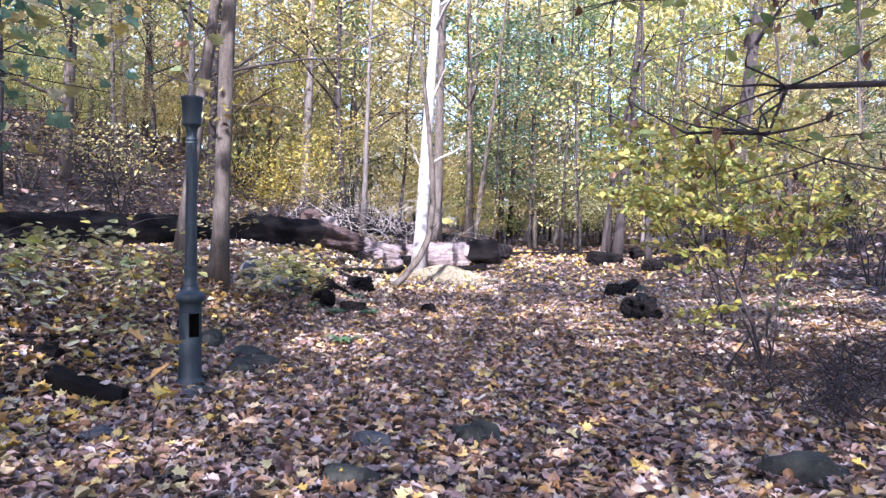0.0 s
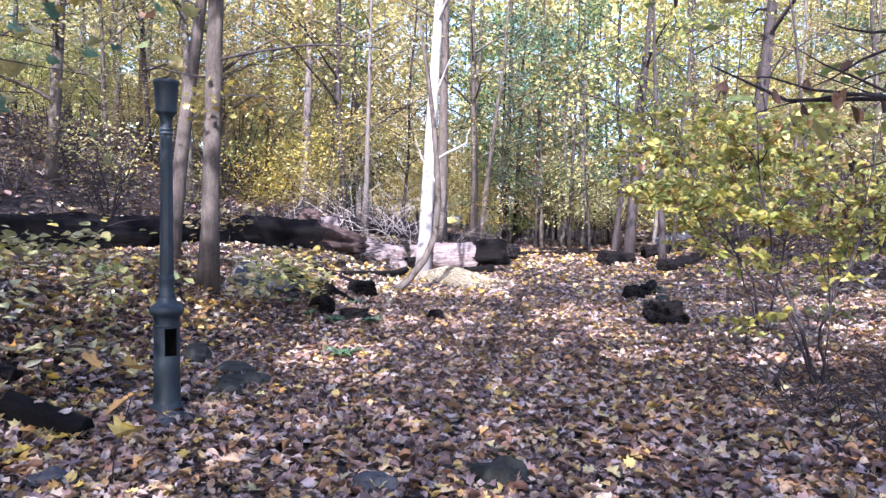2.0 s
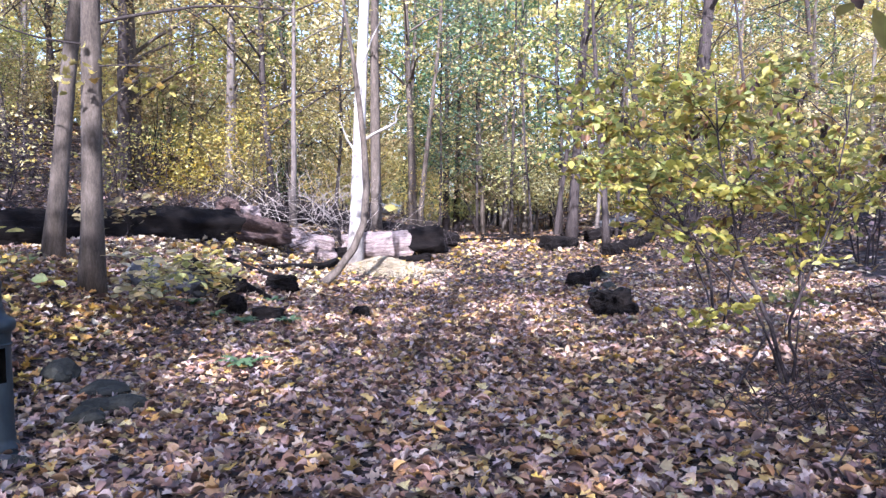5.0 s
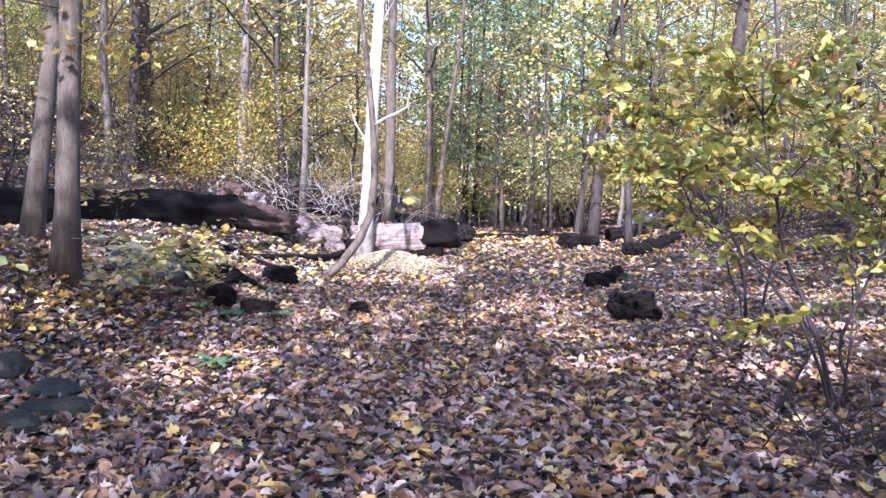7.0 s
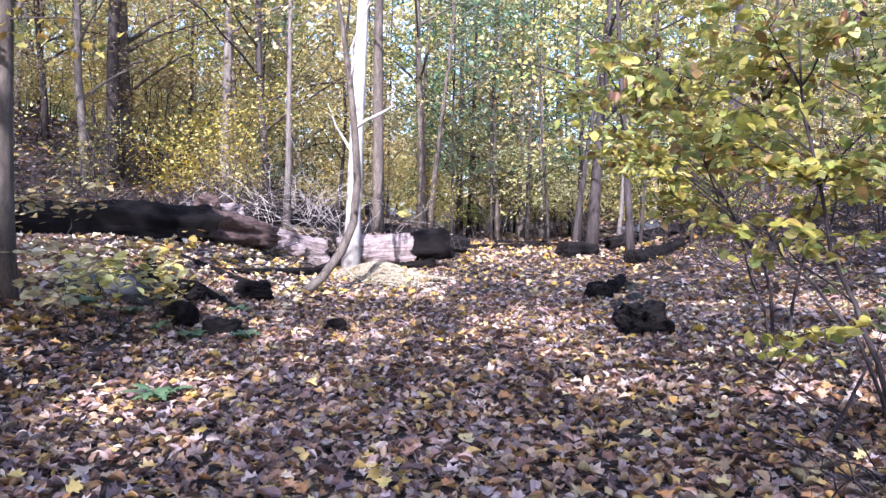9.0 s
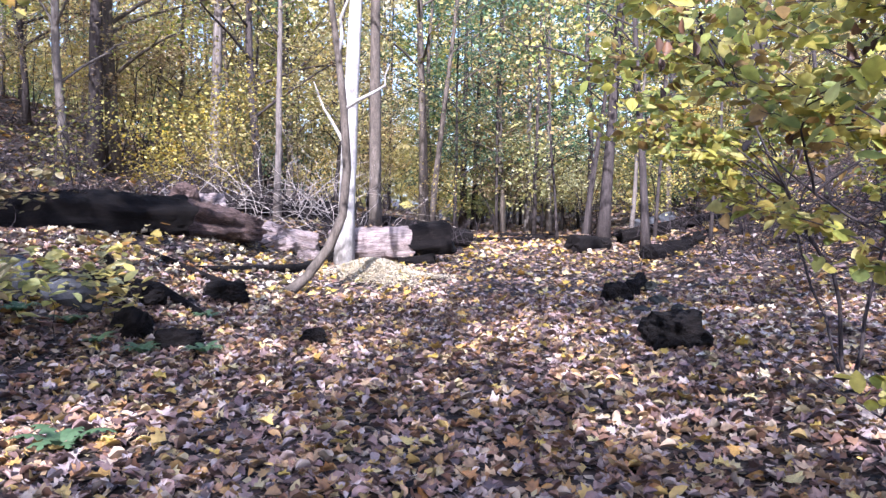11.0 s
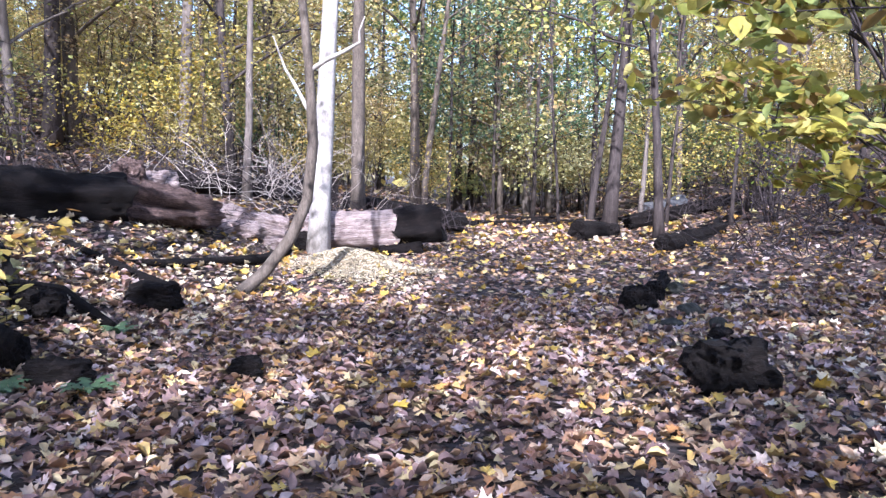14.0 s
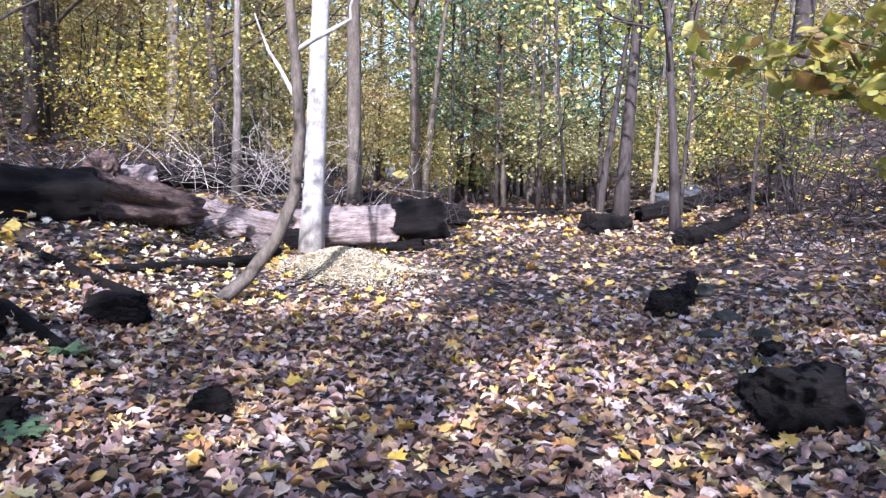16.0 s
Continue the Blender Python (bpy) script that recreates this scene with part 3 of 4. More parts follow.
bushes = []
kinds = [("gold", 3.2, 1.5, 1300), ("lime", 2.6, 1.4, 1200), ("gold", 4.8, 1.7, 1700), ("pale", 3.8, 1.6, 1300), ("green", 3.4, 1.5, 1300)]
made2 = {}
for _ in range(4000):
    y = rows2.uniform(17, 52)
    x = rows2.uniform(-0.62 * y - 2, 0.62 * y + 2)
    if not free(x, y) or any((x - a) ** 2 + (y - b) ** 2 < 3.0 for a, b in bushes) or (-4 < x < 1 and y < 25) or (y < 23 and x > -9) or (x > 5.5 and y < 31 and rows2.random() < 0.725):
        continue
    bushes.append((x, y))
    k = rows2.choice([0, 0, 1, 2, 2, 3, 4])
    leafy, h, w, n = kinds[k]
    near = y < 33
    if (k, near) not in made2:
        made2[k, near] = shrub(on_ground(x, y), h, w, 5, n * 2 if near else n, 0.08 if near else 0.13, leafy, 300 + k + 20 * near, "leafy autumn undergrowth shrub with thin stems", spread=0.36, flat=0.4, low=0.15, sides=4)
    else:
        copy_thing(made2[k, near], pose(*on_ground(x, y), 0, 0, rows2.uniform(0, 360)) @ Matrix.Scale(rows2.uniform(0.7, 1.3), 4))
    if len(bushes) > 150:
        break


# ---- fallen logs ----
LOGS = []


def log(name, a, b, r0, r1, material, label, sides=26, rings=22, rough=0.07, seed=1, hollow=0.0, group="", end_material=None, crack=0.0):
    """A fallen trunk with a furrowed skin and broken ends."""
    a, b = Vector(a), Vector(b)
    d = b - a
    ln = d.length
    LOGS.append((a, b, r0, r1))
    rough *= 1.25 if name == "log_piece" else 1.0
    rings = max(rings, int(ln / 0.07))
    t = thing(name, a, label, "log", group)
    rot = d.to_track_quat("X", "Z")
    t.rotation_mode, t.rotation_quaternion = "QUATERNION", rot
    vs, fs = [], []
    for i in range(rings + 1):
        s = i / rings
        rr = r0 + (r1 - r0) * s
        for k in range(sides):
            an = 2 * math.pi * k / sides
            q = Vector((s * ln * 0.9, math.cos(an) * 2.2, math.sin(an) * 2.2)) + Vector((seed * 7.3, 0, 0))
            w = rr * (1 + rough * noise.noise(q) * 2 + rough * 0.9 * noise.noise(Vector((s * ln * 1.5, an * 6, seed))) + rough * 0.8 * noise.noise(Vector((s * ln * 9, math.cos(an) * 7, math.sin(an) * 7 + seed))) - crack * max(0, noise.noise(q * 2.1)))
            x = s * ln
            if i in (0, rings):
                x += (1 if i else -1) * 0.14 * r0 * noise.noise(Vector((an * 1.7, seed, i))) * 3
            vs.append((x, math.cos(an) * w, math.sin(an) * w))
    for i in range(rings):
        for k in range(sides):
            q = (k + 1) % sides
            A, B, C, D = i * sides + k, i * sides + q, (i + 1) * sides + q, (i + 1) * sides + k
            fs += [(A, B, C), (A, C, D)]
    part("bark", mesh_np("bark", vs, fs, True), material, t)
    for i in (0, rings):
        ring = vs[i * sides:(i + 1) * sides]
        rr = r0 if i == 0 else r1
        ev, ef = [Vector(v) for v in ring], []
        sgn = -1 if i == 0 else 1
        levels = ((0.82, 0.03), (0.5, 0.01 - 0.25 * hollow), (0.22, -0.6 * hollow))
        for f, push in levels:
            for k in range(sides):
                v = Vector(ring[k])
                ev.append(Vector((v.x + sgn * push * rr + 0.05 * rr * noise.noise(v * 9), v.y * f, v.z * f)))
        ev.append(Vector((ring[0][0] - sgn * hollow * rr * 0.7, 0, 0)))
        for lv in range(3):
            for k in range(sides):
                q = (k + 1) % sides
                A, B, C, D = lv * sides + k, lv * sides + q, (lv + 1) * sides + q, (lv + 1) * sides + k
                ef += [(A, B, C), (A, C, D)]
        for k in range(sides):
            ef.append((3 * sides + k, 3 * sides + (k + 1) % sides, 4 * sides))
        part("broken_end", mesh_np("broken_end", [tuple(v) for v in ev], ef, True), end_material or material, t)
    return t


log("fallen_log", (-2.75, 16.5, 1.25), (-8.4, 11.2, 1.16), 0.32, 0.42, LOG_DARK, "long black rotting log lying on the bank", seed=1, rings=90, sides=34, rough=0.13, crack=0.12)
log("fallen_log", (-1.95, 17.9, 1.0), (-2.95, 16.75, 1.19), 0.2, 0.29, LOG_RED, "reddish rotten end of a fallen log", seed=2, rough=0.36, crack=0.25, sides=34)
log("fallen_log", (-2.9, 18.6, 1.02), (-1.15, 19.1, 0.68), 0.27, 0.2, LOG_PALE, "bare grey-pink barkless log in the sun", seed=3, rough=0.36, crack=0.3, sides=34)
log("fallen_log", (-0.95, 19.75, 0.64), (0.62, 19.75, 0.73), 0.31, 0.33, LOG_PALE, "pale barkless half of a large fallen log", seed=4, rings=26, rough=0.1, crack=0.1, sides=34)
log("fallen_log", (0.60, 19.76, 0.73), (1.37, 19.78, 0.81), 0.325, 0.345, LOG_DARK, "dark bark-covered half of a large fallen log", seed=4, hollow=0.3, rough=0.09, crack=0.08, sides=34)
# dark debris, also standing in for the shadow beneath the log
log("log_piece", (0.35, 19.5, 0.33), (1.05, 19.6, 0.36), 0.1, 0.12, LOG_DARK, "dark rotten wood that also fills in the shadow under a fallen log", seed=21, rough=0.2, rings=12)
log("log_piece", (3.55, 14.9, 0.30), (4.0, 15.9, 0.36), 0.1, 0.09, LOG_DARK, "dark rotten branch piece in the leaves", seed=8, rough=0.2, rings=10)
log("log_piece", (4.3, 22.5, gz(4.3, 22.5) + 0.2), (4.95, 23.0, gz(4.95, 23.0) + 0.18), 0.23, 0.2, LOG_DARK, "short dark log block beside the track", seed=9, rings=12, hollow=0.2)
log("log_piece", (5.3, 19.8, gz(5.3, 19.8) + 0.13), (6.7, 20.9, gz(6.7, 20.9) + 0.12), 0.18, 0.15, LOG_DARK, "dark rotten log lying in the leaves", seed=10, rings=14, rough=0.16)
for i, (pts, rr, m, lab) in enumerate([([(-2.1, 14.9), (-1.75, 15.5), (-1.5, 16.4), (-1.15, 17.4), (-1.0, 18.3)], (0.035, 0.05, 0.06, 0.075, 0.085), LOG_DARK, "dark fallen branch lying on the bank"),
        ([(-3.0, 15.0), (-2.4, 14.75), (-1.9, 14.6), (-1.45, 14.5)], (0.03, 0.045, 0.055, 0.06), LOG_DARK, "short broken branch lying on the bank"),
        ([(-3.4, 14.2), (-2.9, 13.9), (-2.4, 13.2), (-2.1, 12.7)], (0.03, 0.04, 0.05, 0.06), LOG_DARK, "dark broken branch lying among saplings"),
        ([(-2.6, 12.9), (-2.0, 13.2), (-1.5, 13.0)], (0.05, 0.06, 0.05), LOG_DARK, "dark broken branch lying among saplings")]):
    tagged(part("fallen_branch", mesh_np("fallen_branch", *tube_np([(x, y, gz(x, y) + r * 0.9) for (x, y), r in zip(pts, rr)], rr, 10, 0.18, i), True), m), lab, "branch", "fallen branches")
log("fallen_branch", (-3.05, 6.3, 0.2), (-2.4, 6.15, 0.08), 0.09, 0.08, LOG_DARK, "dark mossy log half buried in leaves near the lamp post", seed=15, rings=14, rough=0.2, sides=12)
log("fallen_branch", (-3.9, 6.75, 0.46), (-3.2, 6.7, 0.28), 0.11, 0.1, LOG_DARK, "dark rotten log half buried in leaves", seed=16, rings=14, rough=0.2, sides=12)
log("fallen_log", (6.2, 25.6, gz(6.2, 25.6) + 0.18), (9.4, 26.6, gz(9.4, 26.6) + 0.2), 0.2, 0.17, LOG_DARK, "dark log lying among trunks beside the track", seed=17, rings=20, rough=0.14)
log("fallen_log", (6.9, 26.4, gz(6.9, 26.4) + 0.35), (8.1, 27.2, gz(8.1, 27.2) + 0.4), 0.2, 0.22, ROCK_GREY, "grey weathered log propped on another", seed=18, rings=14, rough=0.2)
log("fallen_log", (-0.6, 22.9, 1.05), (2.0, 24.0, 0.62), 0.24, 0.2, LOG_DARK, "dark rotting log among brushwood", seed=19, rings=20, rough=0.16)
log("fallen_log", (-4.0, 22.0, 1.5), (-0.8, 23.2, 1.25), 0.2, 0.22, LOG_DARK, "dark rotting log behind a sapling", seed=20, rings=20, rough=0.16)
for i, (x, y, ln, an) in enumerate([(2.6, 27.5, 1.6, 20), (4.2, 28.6, 1.4, -15), (5.6, 29.0, 1.8, 8), (1.5, 26.2, 1.2, 35), (7.2, 22.6, 1.2, 40), (3.4, 30.5, 2.0, 5)]):
    z = gz(x, y) + 0.07
    log("log_piece", (x, y, z), (x + ln * math.cos(radians(an)), y + ln * math.sin(radians(an)), gz(x + ln * math.cos(radians(an)), y + ln * math.sin(radians(an))) + 0.08), 0.09, 0.07, LOG_DARK,
        "dark rotten branch lying across the leaves", seed=30 + i, rings=10, rough=0.22, sides=10)


lp = []
for a, b, r0, r1 in LOGS:
    for _ in range(int((b - a).length * 9 * r0 / 0.3) + 2):
        k, side = rng.uniform(0.05, 0.95), rng.normal(0, 0.3)
        r = r0 + (r1 - r0) * k
        c = a.lerp(b, k)
        across = (b - a).cross(Vector((0, 0, 1))).normalized()
        lp.append(tuple(c + across * r * math.sin(side) + Vector((0, 0, r * math.cos(side) + 0.012))))
tagged(part("leaves_on_logs", leaf_cloud("leaves_on_logs", np.array(lp), 0.085 * rng.uniform(0.6, 1.2, len(lp)), MAPLE, 0.25, rng), LITTER), "brown fallen leaves lying on the logs", "leaves", kind="stuff")


# ---- rocks ----
def rock(place, size, material, label, seed, name="rock", group="rocks"):
    bm = bmesh.new()
    bmesh.ops.create_icosphere(bm, subdivisions=3, radius=1.0)
    for v in bm.verts:
        n = noise.noise(v.co * 1.3 + Vector((seed * 3.1, 0, 0))) * 0.35 + noise.noise(v.co * 3.5 + Vector((0, seed, 0))) * 0.12
        v.co = v.co * (1 + n)
        v.co = Vector((v.co.x * size[0], v.co.y * size[1], v.co.z * size[2]))
    me = bpy.data.meshes.new("rock")
    bm.to_mesh(me)
    bm.free()
    ob = part(name, me, material)
    ob.location = place
    return tagged(ob, label, "rock", group)


for i, (x, y, sx, sy, sz, m) in enumerate([(0.43, 5.45, 0.18, 0.14, 0.13, ROCK), (-0.3, 5.3, 0.15, 0.12, 0.09, ROCK_GREY), (-0.36, 4.55, 0.2, 0.13, 0.1, ROCK), (2.4, 4.75, 0.28, 0.18, 0.13, ROCK),
        (-1.98, 8.2, 0.2, 0.16, 0.1, ROCK), (-2.45, 8.5, 0.15, 0.15, 0.13, ROCK), (-1.75, 7.8, 0.24, 0.14, 0.09, ROCK), (-2.88, 11.9, 0.2, 0.22, 0.27, ROCK_GREY), (-2.45, 12.2, 0.35, 0.25, 0.2, ROCK_GREY),
        (-2.2, 5.3, 0.12, 0.1, 0.08, ROCK_GREY), (-2.0, 6.65, 0.14, 0.1, 0.06, ROCK_GREY), (-1.98, 6.5, 0.09, 0.07, 0.06, ROCK_GREY), (-1.93, 6.68, 0.14, 0.09, 0.06, ROCK), (-1.82, 7.45, 0.13, 0.1, 0.1, ROCK), (4.05, 15.6, 0.12, 0.12, 0.1, ROCK), (3.35, 13.6, 0.13, 0.1, 0.08, ROCK), (3.75, 13.5, 0.1, 0.12, 0.09, ROCK), (3.4, 12.7, 0.12, 0.1, 0.07, ROCK), (3.75, 14.2, 0.14, 0.1, 0.1, ROCK)]):
    rock((x, y, gz(x, y) + sz * (0.12 if y < 7 else 0.3)), (sx, sy, sz), m, "dark mossy stone half buried in leaves" if m is ROCK else "grey stone half buried in leaves", i + 1)


def rotten_chunk(x, y, size, turn, seed, label, material=LOG_DARK, lift=0.0):
    """A crumbling lump of rotten log: ragged, furrowed along its length, hollowed at one end."""
    bm = bmesh.new()
    bmesh.ops.create_icosphere(bm, subdivisions=4, radius=1.0)
    o = Vector((seed * 5.7, seed * 1.3, 0))
    for v in bm.verts:
        d = v.co.normalized()
        box = 0.6 + 0.4 * max(abs(d.x) ** 3, (d.y * d.y + d.z * d.z) ** 1.5) ** (-1 / 3)
        n = 0.26 * noise.noise(d * 1.6 + o) + 0.13 * noise.noise(Vector((d.x * 2.0, d.y * 6, d.z * 6)) + o) + 0.13 * noise.noise(d * 9 + o) + 0.12 * noise.noise(d * 24 + o)
        pit = 0.45 * math.exp(-((d + Vector((0.25, 0.9, -0.1))).length / 0.55) ** 2)
        r = box * 0.93 * (1 + n) - pit
        v.co = Vector((d.x * r * size[0], d.y * r * size[1], d.z * r * size[2]))
    me = bpy.data.meshes.new("rotten_log")
    bm.to_mesh(me)
    bm.free()
    ob = part("rotten_log", me, material)
    ob.matrix_world = pose(x, y, gz(x, y) + lift + size[2] * 0.7, 0, 0, turn)
    return tagged(ob, label, "log", "rotten log pieces")


for i, (x, y, size, turn, label) in enumerate([(3.08, 11.6, (0.28, 0.24, 0.22), 8, "large black charred log end lying in the leaves"), (3.3, 14.5, (0.19, 0.16, 0.16), 20, "short dark rotten log piece"),
        (3.62, 14.95, (0.13, 0.12, 0.15), 60, "dark rotten lump on end in the leaves"), (-1.45, 13.85, (0.26, 0.2, 0.15), 10, "black rotten stump lying in the leaves"),
        (-1.27, 11.6, (0.22, 0.13, 0.12), 14, "black rotten log piece beside a fern"), (-1.78, 11.85, (0.2, 0.15, 0.16), -20, "black rotten log piece beside a fern"), (-0.14, 11.85, (0.13, 0.1, 0.09), 5, "small black lump of rotten wood in the leaves"),
        (3.55, 12.95, (0.11, 0.09, 0.08), 30, "small black lump of rotten wood in the leaves"), (5.35, 19.9, (0.24, 0.2, 0.19), 30, "dark rotten log end beside the track"), (5.15, 23.1, (0.22, 0.2, 0.2), -10, "dark rotten stump beside the track"),
        (-2.4, 12.6, (0.24, 0.16, 0.15), 30, "black rotten wood among saplings"), (-1.95, 12.75, (0.2, 0.14, 0.13), -15, "black rotten wood among saplings")]):
    rotten_chunk(x, y, size, turn, i + 1, label)
for i, (x, y, size, turn, m, lift) in enumerate([(-2.75, 17.9, (0.3, 0.2, 0.2), 25, LOG_PALE, 0.3), (-3.05, 17.5, (0.24, 0.2, 0.26), -20, LOG_RED, 0.3), (-1.75, 18.55, (0.34, 0.2, 0.15), 15, LOG_PALE, 0.0), (-1.2, 18.6, (0.22, 0.16, 0.13), -10, LOG_PALE, 0.0),
        (-2.3, 18.2, (0.3, 0.18, 0.16), -25, LOG_RED, 0.1), (-0.9, 19.3, (0.3, 0.2, 0.2), 5, LOG_DARK, 0.0)]):
    rotten_chunk(x, y, size, turn, 40 + i, "ragged splintered lump of bare wood among fallen logs" if m is LOG_PALE else "ragged reddish lump of rotten wood among fallen logs" if m is LOG_RED else "black rotten lump among fallen logs", m, lift)


# ---- lamp post ----
def lathe(profile, seg=32, skip=None):
    vs, fs = [], []
    for r, z in profile:
        for k in range(seg):
            an = 2 * math.pi * k / seg
            vs.append((r * math.cos(an), r * math.sin(an), z))
    for i in range(len(profile) - 1):
        for k in range(seg):
            if skip and skip(i, k):
                continue
            q = (k + 1) % seg
            A, B, C, D = i * seg + k, i * seg + q, (i + 1) * seg + q, (i + 1) * seg + k
            fs += [(A, B, C), (A, C, D)]
    return np.array(vs), np.array(fs)


def fluted(r0, r1, z0, z1, flutes=16, depth=0.05):
    vs, fs = [], []
    seg, rows = flutes * 4, 12
    for i in range(rows + 1):
        s = i / rows
        r = r0 + (r1 - r0) * s
        for k in range(seg):
            an = 2 * math.pi * k / seg
            w = r * (1 - depth * (0.5 + 0.5 * math.cos(an * flutes)))
            vs.append((w * math.cos(an), w * math.sin(an), z0 + (z1 - z0) * s))
    for i in range(rows):
        for k in range(seg):
            q = (k + 1) % seg
            A, B, C, D = i * seg + k, i * seg + q, (i + 1) * seg + q, (i + 1) * seg + k
            fs += [(A, B, C), (A, C, D)]
    return np.array(vs), np.array(fs)


def lamp_post():
    x, y = -2.09, 6.82
    t = thing("lamp_post", (x, y, 0.01), "old dark green cast-iron lamp post without its lantern", "lamp post")
    part("base", mesh_np("base", *lathe([(0.15, -0.25), (0.15, 0.02), (0.142, 0.045), (0.128, 0.055), (0.128, 0.085), (0.112, 0.1), (0.106, 0.13), (0.104, 0.16)], 8)), PAINT, t)
    ped = part("pedestal", mesh_np("pedestal", *lathe([(0.104, 0.14), (0.1, 0.17), (0.098, 0.3), (0.097, 0.48), (0.096, 0.58), (0.096, 0.69), (0.096, 0.74), (0.1, 0.765), (0.104, 0.775)], 32,
        lambda i, k: i in (3, 4) and 25 <= k <= 29), True), PAINT, t)
    part("rim", mesh_np("rim", *lathe([(0.1, 0.70), (0.1035, 0.703), (0.1035, 0.712), (0.1, 0.715)], 32), True), PAINT, ped)
    part("opening", mesh_np("opening", *lathe([(0.0, 0.2), (0.085, 0.2), (0.085, 0.47), (0.085, 0.7), (0.085, 0.74), (0.0, 0.74)], 32, lambda i, k: i == 2 and 24 <= k <= 30), True), HOLLOW_SHADE, ped, "hollow where the hatch is missing, lined near-black for its shade")
    ring = [(0.1 + 0.027 * math.cos(a), 0.825 + 0.042 * math.sin(a)) for a in np.linspace(-1.5, 1.5, 9)]
    part("collar", mesh_np("collar", *lathe([(0.1, 0.77), *ring, (0.094, 0.873), (0.078, 0.885), (0.07, 0.905), (0.062, 0.925)], 32), True), PAINT, t)
    part("drum", mesh_np("drum", *lathe([(0.056, 0.915), (0.061, 0.925), (0.061, 0.945), (0.055, 0.955), (0.055, 1.05), (0.058, 1.06), (0.06, 1.075), (0.056, 1.09), (0.05, 1.1)], 32), True), PAINT, t)
    part("shaft", mesh_np("shaft", *fluted(0.0525, 0.044, 1.08, 2.3), True), PAINT, t)
    for z in (2.185, 2.215):
        part("ring", mesh_np("ring", *lathe([(0.043, z - 0.014), (0.052, z - 0.007), (0.052, z + 0.007), (0.043, z + 0.014)], 24), True), PAINT, t)
    part("cup", mesh_np("cup", *lathe([(0.044, 2.27), (0.05, 2.31), (0.066, 2.33), (0.079, 2.34), (0.082, 2.355), (0.079, 2.37), (0.08, 2.40), (0.09, 2.55), (0.096, 2.56), (0.098, 2.578), (0.095, 2.59), (0.088, 2.585), (0.084, 2.55), (0.07, 2.37), (0.0, 2.36)], 32), True), PAINT, t, "empty lantern socket")


lamp_post()

# ---- unseen canopy, added overhead and behind to shade the way ----
# gaps cut in it for sun on floor or shrub: centre, half widths, share missing
LIT = [(-2.6, 15.2, 1.5, 1.4, 1), (-4.5, 14.5, 1.0, 0.8, 0.85), (3.6, 11.0, 2.2, 0.6, 0.95), (3.3, 9.4, 1.6, 0.7, 1), (0.2, 17.2, 1.7, 2.5, 1), (-1.6, 17.6, 1.1, 1.0, 0.85), (-1.1, 9.3, 0.5, 0.9, 1), (0.8, 11.7, 2.0, 0.55, 0.85),
    (4.8, 10.2, 2.2, 0.8, 1), (5.6, 13.2, 2.0, 1.1, 1), (2.6, 13.4, 0.8, 0.5, 0.85), (1.2, 14.6, 0.7, 0.25, 0.85), (-0.8, 8.1, 0.4, 0.3, 0.85), (0.3, 10.5, 0.8, 0.25, 0.85), (2.4, 17.2, 1.0, 0.3, 0.85), (7.5, 17, 2.5, 2.0, 0.85),
    (-2.6, 13.2, 1.2, 0.5, 0.85), (2.6, 12.6, 1.3, 1.0, 1), (2.4, 10.9, 0.9, 0.7, 1), (-3.7, 10.2, 1.6, 1.1, 0.85), (-3.7, 7.6, 0.9, 0.8, 0.6)]


def sunless(p):
    """Which leaves the added canopy keeps: gaps are cut where sun should reach the floor."""
    q = p[:, :2] - p[:, 2:3] * np.array([SUN.x, SUN.y])[None] / SUN.z
    ok = np.ones(len(p), bool)
    for cx, cy, rx, ry, gone in LIT:
        inside = ((q[:, 0] - cx) / rx) ** 2 + ((q[:, 1] - cy) / ry) ** 2 < 1
        ok &= ~(inside & (rng.random(len(p)) < gone))
    glade = (np.abs(q[:, 0] + 0.65 - 0.15 * (q[:, 1] - 19.2)) < 0.55) | ((np.abs(q[:, 0] + 2.3 - 0.15 * (q[:, 1] - 23)) < 0.5) & (q[:, 1] < 27)) | ((np.abs(q[:, 0] + 1.4) < 1.9) & (q[:, 1] < 25))
    shade = (np.sin(q[:, 0] * 1.3) * np.sin(q[:, 1] * 0.9) > -0.25) & ~glade
    ok &= (q[:, 1] < 18.6 + 4.5 * (q[:, 0] > 1.4)) | shade
    return ok


# trees out of view, put up only to block the sun
cn = 0
for y in (-13.5, -9.0, -4.8, -0.8, 3.2):
    for x in (-11.0, -6.4, -2.0, 2.6, 7.2, 11.8):
        if y > -2 and abs(x) < 5:
            continue
        cn += 1
        tree(on_ground(x + rows2.uniform(-0.8, 0.8), y + rows2.uniform(-0.6, 0.6)), 18 if abs(x) < 4 else 14, 0.2, (0, 0), 15, 1900 if abs(x) < 4 else 1150, 0.36, 0.42, BARK_BROWN, "gold", 700 + cn, "unseen tall tree added around the walker to cast shade",
            group="tall trees around the clearing", spread=1.2, reach=0.34, keep=sunless, sides=7)

